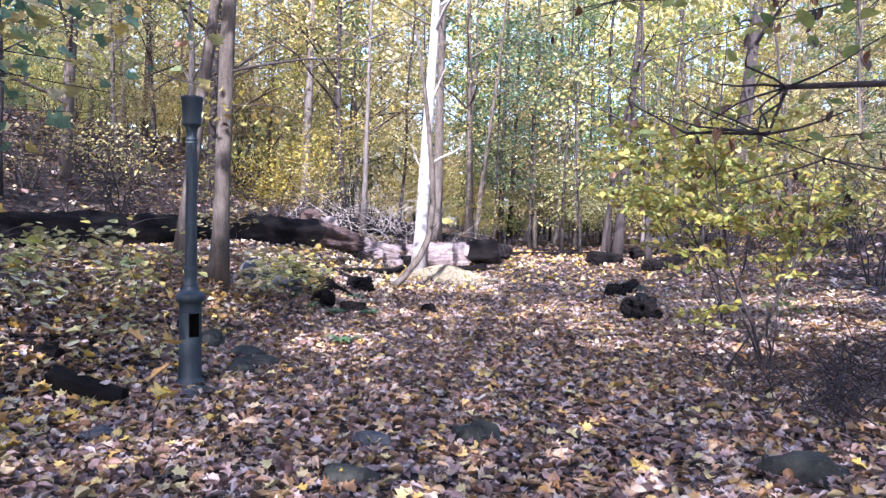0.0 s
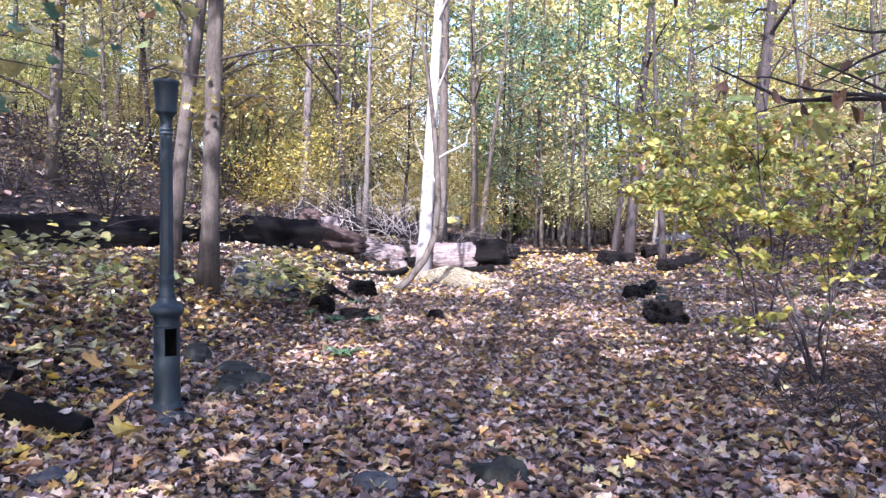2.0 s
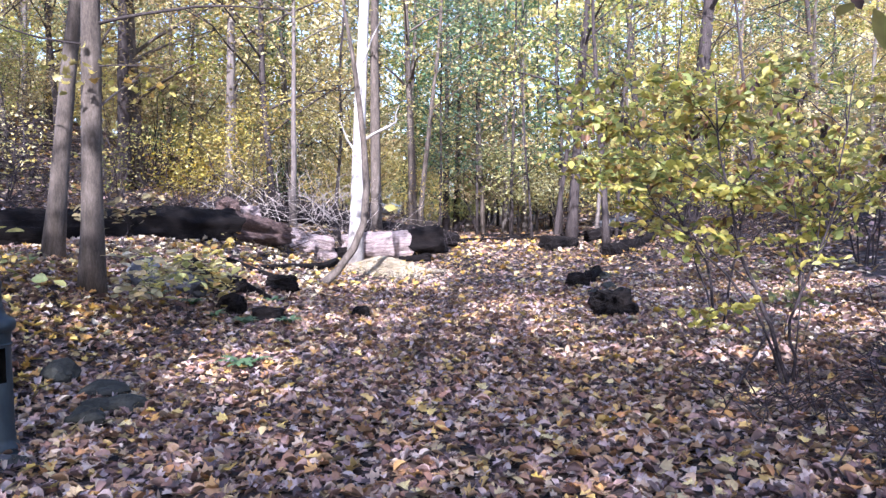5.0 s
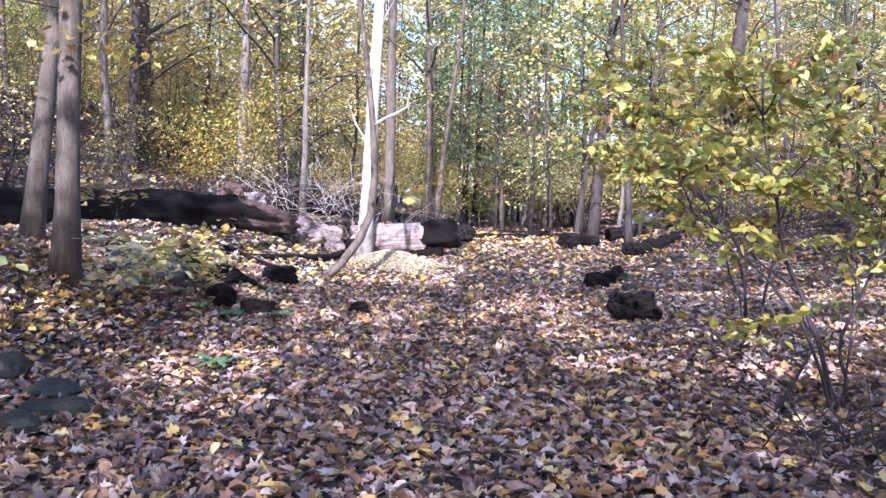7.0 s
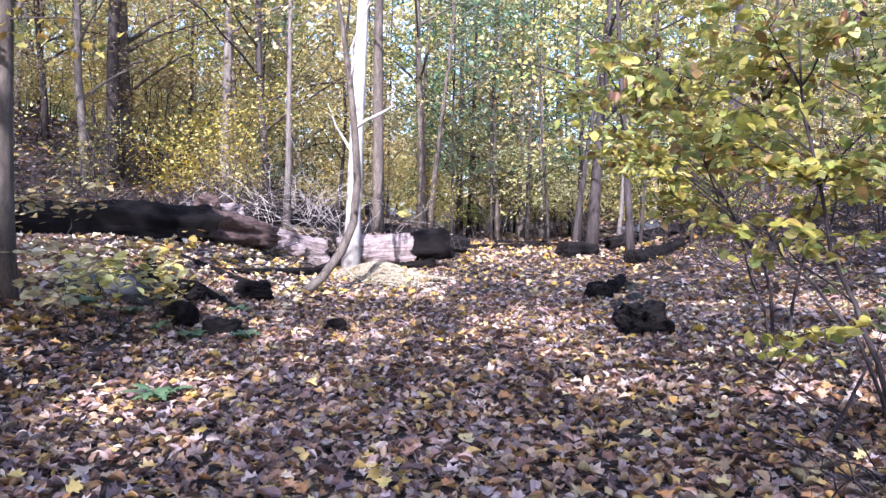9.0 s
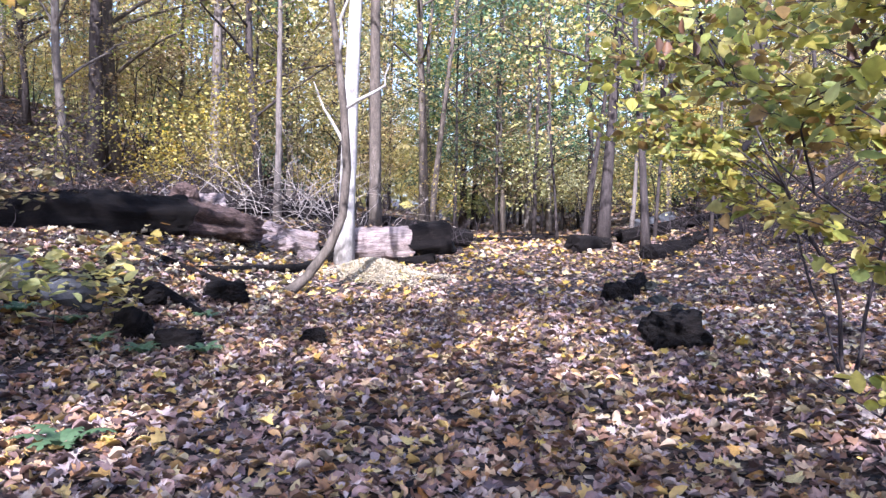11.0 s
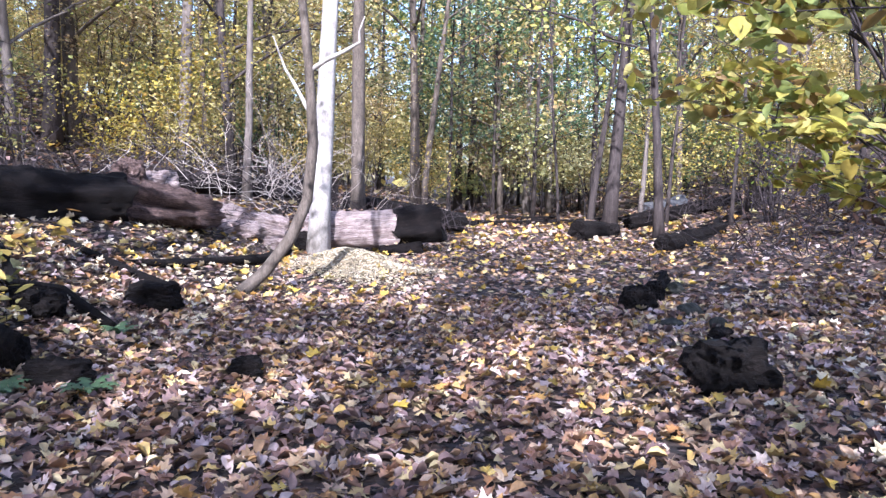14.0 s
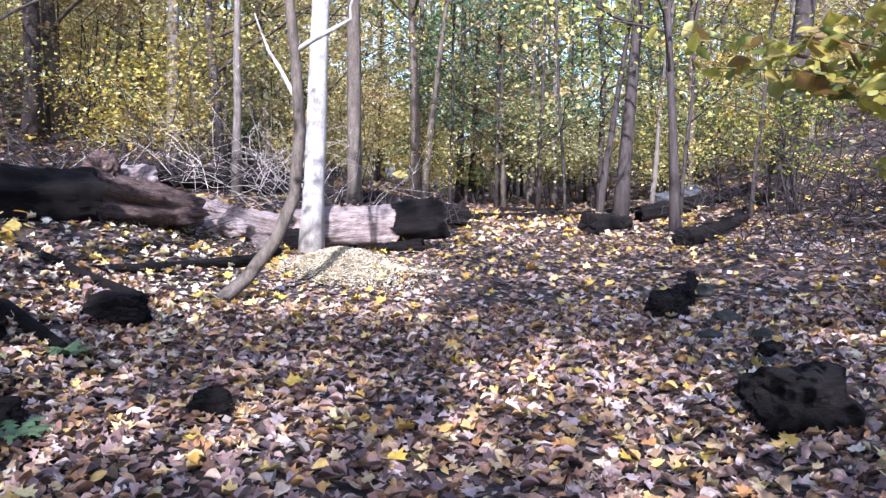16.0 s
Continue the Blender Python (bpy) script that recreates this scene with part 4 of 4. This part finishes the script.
# ---- foreground growth ----
def twig_tree(place, spec, label, leaf_sets, seed, name="tree", bark=TWIG, category="tree", lowest=-1.0):
    """A tree known mostly by the boughs that reach into the way: spec is a list of (start, end, radius, sag)."""
    r2, r = random.Random(seed), np.random.default_rng(seed)
    t = thing(name, place, label, category)
    base = Vector(place)
    tips = []
    for a, b, r0, sag in spec:
        p = curve_pts(Vector(a) - base, Vector(b) - base, 9, (0.028 if category == "sapling" else 0.045) * (Vector(b) - Vector(a)).length, r2, sag)
        pieces = [tube_np(p, [r0 * (1 - 0.11 * j) for j in range(9)], 7, 0.08, seed)]
        ln = (Vector(b) - Vector(a)).length
        tips += p[5:]
        for _ in range(int(4 + ln * 5) if ln > 1.2 else 0):
            j = r2.randint(2, 7)
            c = p[j] + Vector((r2.uniform(-1, 0.6), r2.uniform(-0.6, 0.6), r2.uniform(-0.45, 0.4))) * min(0.55, 0.3 * ln)
            q = curve_pts(p[j], c, 5, 0.022, r2)
            pieces.append(tube_np(q, [r0 * 0.26, r0 * 0.22, r0 * 0.18, r0 * 0.13, 0.0012], 4))
            tips += q[2:]
        part("bough", mesh_np("bough", *joined(pieces), True), bark, t)
    for n, size, shape, mat, tilt, spread, pitch in leaf_sets:
        p = crown_points(tips, n, spread, r, 0.8)
        p[:, 2] -= size * 0.4
        p = p[p[:, 2] + base.z > lowest]
        part("leaves", leaf_cloud("leaves", p, size * r.uniform(0.6, 1.25, len(p)), shape, tilt, r, pitch), mat, t)
    return t


# bare boughs with dry leaves over the start of the way
twig_tree(on_ground(4.6, 3.4), [((4.6, 3.4, 0.0), (4.5, 3.4, 5.5), 0.09, 0), ((4.5, 3.4, 2.2), (1.07, 3.84, 2.13), 0.027, 0.05), ((4.5, 3.4, 1.5), (1.33, 3.6, 2.06), 0.018, -0.18),
    ((4.5, 3.4, 2.5), (1.2, 3.9, 2.4), 0.015, 0.1), ((4.5, 3.5, 1.9), (1.7, 4.0, 1.95), 0.014, -0.1), ((4.5, 3.4, 3.2), (-0.1, 3.3, 2.5), 0.02, 0.15), ((4.5, 3.6, 2.9), (0.5, 4.2, 2.6), 0.014, 0.1)],
    "tree with bare dark boughs and shrivelled hanging leaves", [(240, 0.06, CURLED, DRY, 0.35, 0.03, 1.5), (380, 0.085, OVATE, LIME, 0.5, 0.14, None)], 41, lowest=1.85)
# maple leaves hanging over the bank
twig_tree(on_ground(-5.2, 4.6), [((-5.2, 4.6, 0.4), (-5.1, 4.6, 5.0), 0.08, 0), ((-5.1, 4.6, 2.6), (-1.95, 5.3, 2.35), 0.02, 0.1), ((-5.1, 4.6, 3.2), (-2.2, 5.6, 2.9), 0.02, 0.1), ((-5.1, 4.6, 2.0), (-2.6, 5.2, 1.9), 0.016, 0.1),
    ((-5.1, 4.7, 2.8), (-2.5, 6.4, 2.7), 0.02, 0.1), ((-5.1, 4.6, 2.4), (-2.1, 5.0, 2.2), 0.018, 0.1), ((-5.1, 4.6, 3.4), (-2.0, 6.0, 2.95), 0.018, 0.1)],
    "young maple with green and yellow leaves reaching over the bank", [(420, 0.14, MAPLE, GREEN, 0.45, 0.24, None), (420, 0.13, MAPLE, PALE_LEAF, 0.45, 0.28, None), (30, 0.13, MAPLE, DRY, 0.6, 0.15, None)], 42)


def sapling(x, y, h, n, leaf, mat, seed, label, w=0.3, shape=OVATE):
    z = gz(x, y)
    r2 = random.Random(seed)
    spec = [((x, y, z - 0.05), (x + r2.uniform(-0.1, 0.1), y, z + h), 0.005, 0)]
    for k in range(5):
        s = 0.5 + 0.1 * k
        an = r2.uniform(0, 6.28)
        spec.append(((x, y, z + h * s), (x + math.cos(an) * w, y + math.sin(an) * w, z + h * s + 0.08), 0.004, 0.03))
    return twig_tree((x, y, z), spec, label, [(int(n * (0.75 if y < 9.6 else 1.5)), leaf * 1.2, shape, mat, 0.35, 0.09, None)], seed, "sapling", category="sapling")


for i, (x, y, h, n, leaf, mat, w) in enumerate([(-2.3, 10.3, 0.85, 60, 0.11, PALE_LEAF, 0.4), (-2.15, 11.2, 0.7, 70, 0.11, PALE_LEAF, 0.5), (-1.75, 11.9, 0.6, 50, 0.1, GOLD, 0.4), (-3.2, 8.2, 1.2, 80, 0.1, PALE_LEAF, 0.5),
        (-3.9, 7.4, 0.4, 70, 0.11, PALE_LEAF, 0.6), (-4.3, 9.0, 0.4, 70, 0.11, PALE_LEAF, 0.6), (-3.4, 9.4, 0.6, 50, 0.11, LIME, 0.5), (-3.1, 6.9, 0.35, 40, 0.1, PALE_LEAF, 0.5), (-4.6, 8.0, 0.4, 60, 0.11, PALE_LEAF, 0.6), (-3.7, 8.6, 0.35, 50, 0.11, PALE_LEAF, 0.6), (-5.0, 8.9, 0.5, 60, 0.11, GOLD, 0.6), (-4.2, 6.0, 0.4, 50, 0.1, PALE_LEAF, 0.5), (-2.3, 12.3, 0.5, 50, 0.1, PALE_LEAF, 0.5),
        (-4.9, 10.4, 0.35, 60, 0.12, PALE_LEAF, 0.6), (-3.6, 13.2, 0.8, 70, 0.11, GOLD, 0.5), (4.1, 9.2, 0.7, 50, 0.1, LIME, 0.4), (-2.4, 13.4, 0.5, 40, 0.1, GOLD, 0.4)]):
    sapling(x, y, h, n, leaf, mat, 600 + i, "thin sapling with pale yellow-green leaves on the bank" if x < 0 else "thin sapling with yellow-green leaves", w)


twig_tree(on_ground(-1.8, 5.25), [((-1.8, 5.25, gz(-1.8, 5.25) - 0.04), (-1.78, 5.2, 0.8), 0.006, 0)], "single thin maple seedling with a few large yellow leaves", [(5, 0.2, MAPLE, YELLOW_LITTER, 0.4, 0.06, None)], 655, "sapling", category="sapling")


def fern(x, y, seed, n=9, size=0.28):
    """A small clump of green fronds."""
    r2, r = random.Random(seed), np.random.default_rng(seed)
    t = thing("fern", on_ground(x, y), "small green fern growing out of the leaves", "fern", "ferns")
    for k in range(n):
        an = 2 * math.pi * k / n + r2.uniform(-0.3, 0.3)
        ln = size * r2.uniform(0.7, 1.2)
        side = Vector((-math.sin(an), math.cos(an), 0))
        vs, fs = [], []
        for j in range(13):
            q = j / 12
            c = Vector((math.cos(an) * ln * q, math.sin(an) * ln * q, 0.02 + ln * (1.2 * q - 0.9 * q * q)))
            w = size * 0.24 * math.sin(math.pi * min(1, q * 0.85 + 0.12)) * (1.0 if j % 2 else 0.35)
            vs += [tuple(c + side * w - Vector((0, 0, w * 0.25))), tuple(c), tuple(c - side * w - Vector((0, 0, w * 0.25)))]
            if j:
                A = 3 * j
                fs += [(A - 3, A - 2, A + 1), (A - 3, A + 1, A), (A - 2, A - 1, A + 2), (A - 2, A + 2, A + 1)]
        part("frond", mesh_np("frond", vs, fs), FERN, t)


for i, (x, y) in enumerate([(-1.05, 9.0), (-1.5, 11.35), (-1.0, 11.4), (-2.2, 11.6), (-1.9, 11.4), (-2.6, 11.5), (-1.4, 12.9)]):
    fern(x, y, 800 + i, size=0.2 if i else 0.24)


def brushwood(x, y, w, h, n, material, seed, label, thick=0.008):
    """A tangle of dead twigs."""
    r2 = random.Random(seed)
    t = thing("brushwood", on_ground(x, y), label, "brushwood", "brushwood")
    pieces = []
    for k in range(n):
        a = Vector((r2.gauss(0, w * 0.5), r2.gauss(0, w * 0.35), 0))
        a.z = gz(x + a.x, y + a.y) - gz(x, y) + r2.uniform(0, h * 0.4)
        d = Vector((r2.uniform(-1, 1), r2.uniform(-0.6, 0.6), r2.uniform(0.0, 0.7))).normalized()
        ln = r2.uniform(0.3, 1.2) * h
        p = curve_pts(a, a + d * ln, 6, 0.06 * ln, r2, 0.12 * ln)
        pieces.append(tube_np(p, [thick * (1 - 0.15 * j) for j in range(6)], 4, cap=False))
        for _ in range(2):
            j = r2.randint(2, 4)
            pieces.append(tube_np(curve_pts(p[j], p[j] + Vector((r2.uniform(-1, 1), r2.uniform(-1, 1), r2.uniform(-0.2, 0.8))) * ln * 0.3, 3, 0.01, r2), [thick * 0.5, thick * 0.4, thick * 0.2], 3, cap=False))
    tagged(part("tangle", mesh_np("tangle", *joined(pieces), True), material, t), kind="stuff")


for i, (x, y, w, h, n, m, th) in enumerate([(-2.2, 20.8, 1.5, 1.7, 40, TWIG_SUNNY, 0.006), (-1.3, 21.8, 1.3, 1.9, 40, TWIG_SUNNY, 0.006), (-3.8, 18.6, 1.4, 0.8, 30, TWIG_SUNNY, 0.009), (-5.5, 17.0, 2.2, 1.0, 50, TWIG, 0.01),
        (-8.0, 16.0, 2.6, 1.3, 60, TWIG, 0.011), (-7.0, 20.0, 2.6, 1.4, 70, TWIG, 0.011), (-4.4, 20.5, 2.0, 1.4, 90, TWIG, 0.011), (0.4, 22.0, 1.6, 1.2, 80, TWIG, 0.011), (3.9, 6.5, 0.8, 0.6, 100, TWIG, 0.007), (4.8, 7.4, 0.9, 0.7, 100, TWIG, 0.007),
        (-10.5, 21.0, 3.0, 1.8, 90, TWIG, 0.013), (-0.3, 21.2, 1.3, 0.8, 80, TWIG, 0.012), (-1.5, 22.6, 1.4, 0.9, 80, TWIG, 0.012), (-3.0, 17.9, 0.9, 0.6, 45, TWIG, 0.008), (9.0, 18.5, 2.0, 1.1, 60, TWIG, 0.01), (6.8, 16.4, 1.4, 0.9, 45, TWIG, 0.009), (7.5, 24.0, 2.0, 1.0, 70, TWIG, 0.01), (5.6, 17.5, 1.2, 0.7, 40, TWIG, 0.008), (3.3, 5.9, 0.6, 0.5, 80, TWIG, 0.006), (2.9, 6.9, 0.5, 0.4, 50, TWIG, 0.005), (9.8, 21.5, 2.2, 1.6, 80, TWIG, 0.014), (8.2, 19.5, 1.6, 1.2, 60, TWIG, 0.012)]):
    brushwood(x, y, w, h, n, m, 900 + i, "tangle of pale dead twigs, coloured lighter still for the sun" if m is TWIG_SUNNY else "tangle of dark bare twigs", th)

for i, (a, b, r0) in enumerate([((4.66, 9.9, 0.15), (4.7, 9.9, 0.5), 0.012), ((3.0, 7.9, 0.05), (3.5, 8.3, 0.5), 0.014), ((2.9, 6.2, 0.03), (3.6, 5.9, 0.05), 0.015), ((3.2, 7.2, 0.04), (3.9, 6.7, 0.1), 0.018), ((3.1, 6.6, 0.04), (4.4, 7.3, 0.12), 0.01)]):
    r2 = random.Random(i)
    tagged(part("stick", mesh_np("stick", *tube_np(curve_pts(a, b, 7, 0.01, r2), [r0 * (1 - 0.08 * j) for j in range(7)], 7, 0.1), True), BARK_GREY if i == 0 else TWIG), "bare broken stick standing in the leaves" if i < 2 else "bare broken stick lying on the leaves", "stick", "sticks")



def clear_of_way(y):
    """How far a shrub's twigs reach towards the trodden way."""
    return max(1.6, 1.1 + 0.27 * (y - 7.6))


def spray_shrub(base, stems, sprays, label, seed, leaf=0.1, per_m=30, dry=0):
    """A shrub of a few thin stems whose twigs spread in flat, leafy layers. stems: lines of points; sprays: (stem, height along it 0 to 1, tip)."""
    r2, r = random.Random(seed), np.random.default_rng(seed)
    t = thing("shrub", base, label, "shrub")
    o = Vector(base)
    lines = []
    for pts, r0 in stems:
        q = [Vector(p) - o for p in pts]
        p = []
        for a, b in zip(q, q[1:]):
            p += [a.lerp(b, k / 4) + Vector((r2.gauss(0, 0.012), r2.gauss(0, 0.012), 0)) for k in range(4)]
        p.append(q[-1])
        lines.append(p)
        part("stem", mesh_np("stem", *tube_np(p, [r0 * (1 - 0.75 * k / (len(p) - 1)) for k in range(len(p))], 7, 0.08, seed), True), TWIG, t)
    places, hubs = [], []
    for which, s, tip in sprays:
        p = lines[which]
        tip = (max(tip[0], clear_of_way(tip[1]) + 0.25), tip[1], tip[2])
        a = p[min(int(s * (len(p) - 1)), len(p) - 1)]
        b = Vector(tip) - o
        ln = (b - a).length
        q = curve_pts(a, b, 9, 0.02 * ln, r2, 0.1 * ln)
        pieces = [tube_np(q, [0.007 * (1 - 0.1 * k) for k in range(9)], 5, cap=False)]
        runs = [q[3:]]
        along = (b - a).normalized()
        across = along.cross(Vector((0, 0, 1))).normalized()
        for k in range(int(3 + ln * 4)):
            j = r2.randint(2, 7)
            side = r2.choice((-1, 1))
            c = q[j] + (along * r2.uniform(0.3, 0.9) + across * side * r2.uniform(0.5, 1.0)) * r2.uniform(0.2, 0.55) + Vector((0, 0, r2.uniform(-0.12, 0.04)))
            w = curve_pts(q[j], c, 5, 0.012, r2, 0.02)
            pieces.append(tube_np(w, [0.0035, 0.003, 0.0026, 0.002, 0.0012], 3, cap=False))
            runs.append(w)
        for w in runs:
            length = (w[-1] - w[0]).length
            for _ in range(int(length * per_m) + 2):
                f = r2.uniform(0.15, 1.05) * (len(w) - 1)
                k = min(int(f), len(w) - 2)
                places.append(tuple(w[k].lerp(w[k + 1], f - k) + Vector((r2.gauss(0, 0.045), r2.gauss(0, 0.045), r2.gauss(-0.02, 0.018)))))
            if r2.random() < 0.07:
                hubs.append(w[-2])
        part("twig", mesh_np("twig", *joined(pieces), True), TWIG, t)
    places = [p for p in places if p[0] + o.x > clear_of_way(p[1] + o.y)]
    n = len(places)
    part("leaves", leaf_cloud("leaves", np.array(places), leaf * r.uniform(0.55, 1.3, n), OVATE, 0.6, r), BUSH, t)
    if dry and hubs:
        part("dry_leaves", leaf_cloud("dry_leaves", crown_points(hubs, dry, 0.075, r, 0.9), leaf * r.uniform(0.5, 1.0, dry), CURLED, 0.4, r, 1.4), DRY, t, "shrivelled brown leaves")
    return t


sr2 = random.Random(61)
g1 = gz(3.44, 7.9)
stems1 = [([(3.48, 7.9, g1 - 0.05), (3.3, 7.95, 0.55), (3.1, 8.0, 1.15), (2.95, 8.1, 1.9), (2.9, 8.2, 2.7)], 0.02), ([(3.44, 7.9, g1 - 0.05), (3.15, 7.9, 0.7), (2.7, 8.0, 1.25), (2.25, 8.1, 1.6)], 0.014),
    ([(3.5, 7.92, g1 - 0.05), (3.45, 7.9, 0.6), (3.75, 7.8, 1.55), (3.95, 7.9, 2.6)], 0.015), ([(3.55, 8.0, g1 - 0.05), (3.62, 8.1, 0.9), (3.6, 8.3, 1.9), (3.55, 8.5, 2.6)], 0.008), ([(3.42, 8.0, g1 - 0.05), (2.95, 8.4, 0.4), (2.5, 8.9, 0.75)], 0.008)]
sprays1 = [(4, 0.5, (2.75, 7.75, 0.7))]
for z, x0, x1, n in ((1.4, 2.2, 4.4, 4), (1.68, 1.9, 4.4, 6), (1.95, 1.75, 4.4, 7), (2.25, 1.8, 4.3, 6), (2.55, 2.3, 4.2, 5)):
    for k in range(n):
        x = x0 + (x1 - x0) * (k + sr2.random()) / n
        which = 2 if x > 3.5 else sr2.choice((0, 0, 1, 3)) if z < 1.7 else sr2.choice((0, 0, 3))
        sprays1.append((which, min(0.95, (z - 0.25) / (1.6 if which == 1 else 2.7)), (x, sr2.uniform(7.5, 9.0), z + sr2.uniform(-0.12, 0.12))))
spray_shrub(on_ground(3.44, 7.9), stems1, sprays1, "thin many-stemmed shrub with yellow-green leaves in flat layers", 501, dry=170, per_m=30, leaf=0.086)
g2 = gz(3.9, 10.3)
stems2 = [([(3.9, 10.3, g2 - 0.05), (3.7, 10.2, 0.9), (3.2, 10.1, 1.7), (2.7, 10.0, 2.5)], 0.018), ([(3.95, 10.35, g2 - 0.05), (4.1, 10.3, 1.1), (4.2, 10.2, 2.0), (4.2, 10.2, 2.9)], 0.016), ([(3.92, 10.4, g2 - 0.05), (3.8, 10.8, 1.0), (3.6, 11.0, 2.0), (3.5, 11.0, 2.7)], 0.012)]
sprays2 = []
for z, x0, x1, n in ((1.5, 2.6, 5.0, 4), (1.75, 2.0, 5.0, 6), (2.0, 1.65, 5.0, 9), (2.35, 1.7, 5.0, 8), (2.7, 2.1, 5.0, 7), (3.0, 2.6, 4.8, 5)):
    for k in range(n):
        x = x0 + (x1 - x0) * (k + sr2.random()) / n
        which = 1 if x > 3.9 else sr2.choice((0, 0, 2))
        sprays2.append((which, min(0.95, (z - 0.3) / 2.7), (x, sr2.uniform(9.6, 11.2), z + sr2.uniform(-0.12, 0.12))))
spray_shrub(on_ground(3.9, 10.3), stems2, sprays2, "leafy yellow-green shrub behind a thinner one", 502, dry=130, per_m=30, leaf=0.086)
for i, (x, y, h, w, n, leafy) in enumerate([(-7.6, 17.8, 2.2, 1.2, 700, "pale"), (-9.6, 19.6, 2.8, 1.4, 900, "gold"), (-6.6, 21.2, 2.4, 1.2, 700, "lime"), (-11.4, 17.4, 2.6, 1.4, 800, "lime"), (-9.0, 16.4, 1.6, 1.0, 400, "gold"), (9.4, 17.6, 2.6, 1.4, 1000, "lime"), (10.6, 20.2, 3.4, 1.6, 1200, "gold"), (8.0, 21.6, 2.4, 1.3, 700, "lime"), (11.8, 22.5, 3.2, 1.6, 1200, "gold"), (8.9, 23.6, 2.8, 1.3, 800, "green")]):
    shrub(on_ground(x, y), h, w, 7, n, 0.085, leafy, 520 + i, "thin-stemmed autumn shrub on the slope beside the track" if x > 0 else "thin-stemmed autumn shrub on the hillside behind a log", spread=0.3, flat=0.35, r0=0.022, low=0.3)
shrub(on_ground(7.8, 13.8), 3.2, 2.0, 6, 1500, 0.11, "gold", 503, "leafy golden shrub beside the track", shape=OVATE, spread=0.24, flat=0.3, r0=0.016, low=0.6, group="")

# ---- single yellow maple leaves on the track ----
LEAF_ONE, lt, lb = nodes("single_yellow_leaf")
oi = node(lt, "ObjectInfo")
lr = ramp(lt, even([(0.46, 0.33, 0.06), (0.52, 0.41, 0.13), (0.40, 0.24, 0.06), (0.50, 0.43, 0.20), (0.36, 0.18, 0.06), (0.36, 0.28, 0.16)]), True)
link(lt, oi.outputs["Random"], lr.inputs[0])
ltc = node(lt, "TexCoord")
ln1 = node(lt, "TexNoise", Scale=30.0, Detail=4.0)
link(lt, ltc.outputs["Object"], ln1.inputs[0])
lsh = ramp(lt, [(0.35, (0.55, 0.5, 0.45)), (0.6, (1, 1, 1))])
link(lt, ln1.outputs[0], lsh.inputs[0])
lm = node(lt, "Mix")
lm.data_type, lm.blend_type = "RGBA", "MULTIPLY"
lm.inputs[0].default_value = 1.0
link(lt, lr.outputs[0], lm.inputs[6])
link(lt, lsh.outputs[0], lm.inputs[7])
link(lt, lm.outputs[2], lb.inputs["Base Color"])
lb.inputs["Roughness"].default_value = 0.55
shapes = []
for k in range(5):
    tv, tf = MAPLE
    v = tv.copy()
    v[:, 2] += 0.25 * (rng.uniform(-1, 1, len(v)) * 0.4 + (v[:, 0] ** 2 + v[:, 1] ** 2) * rng.uniform(-0.6, 1.2))
    me = mesh_np("fallen_leaf", v, tf)
    me.materials.append(LEAF_ONE)
    shapes.append(me)
lrnd = random.Random(77)
for k in range(290):
    x, y = lrnd.uniform(-2.6, 3.6), lrnd.uniform(3.6, 11.5)
    ob = new("fallen_leaf", shapes[k % 5])
    ob.parent = ground
    ob.matrix_basis = pose(x, y, gz(x, y) + 0.065, lrnd.gauss(0, 14), lrnd.gauss(0, 14), lrnd.uniform(0, 360)) @ Matrix.Scale(lrnd.uniform(0.065, 0.11), 4)
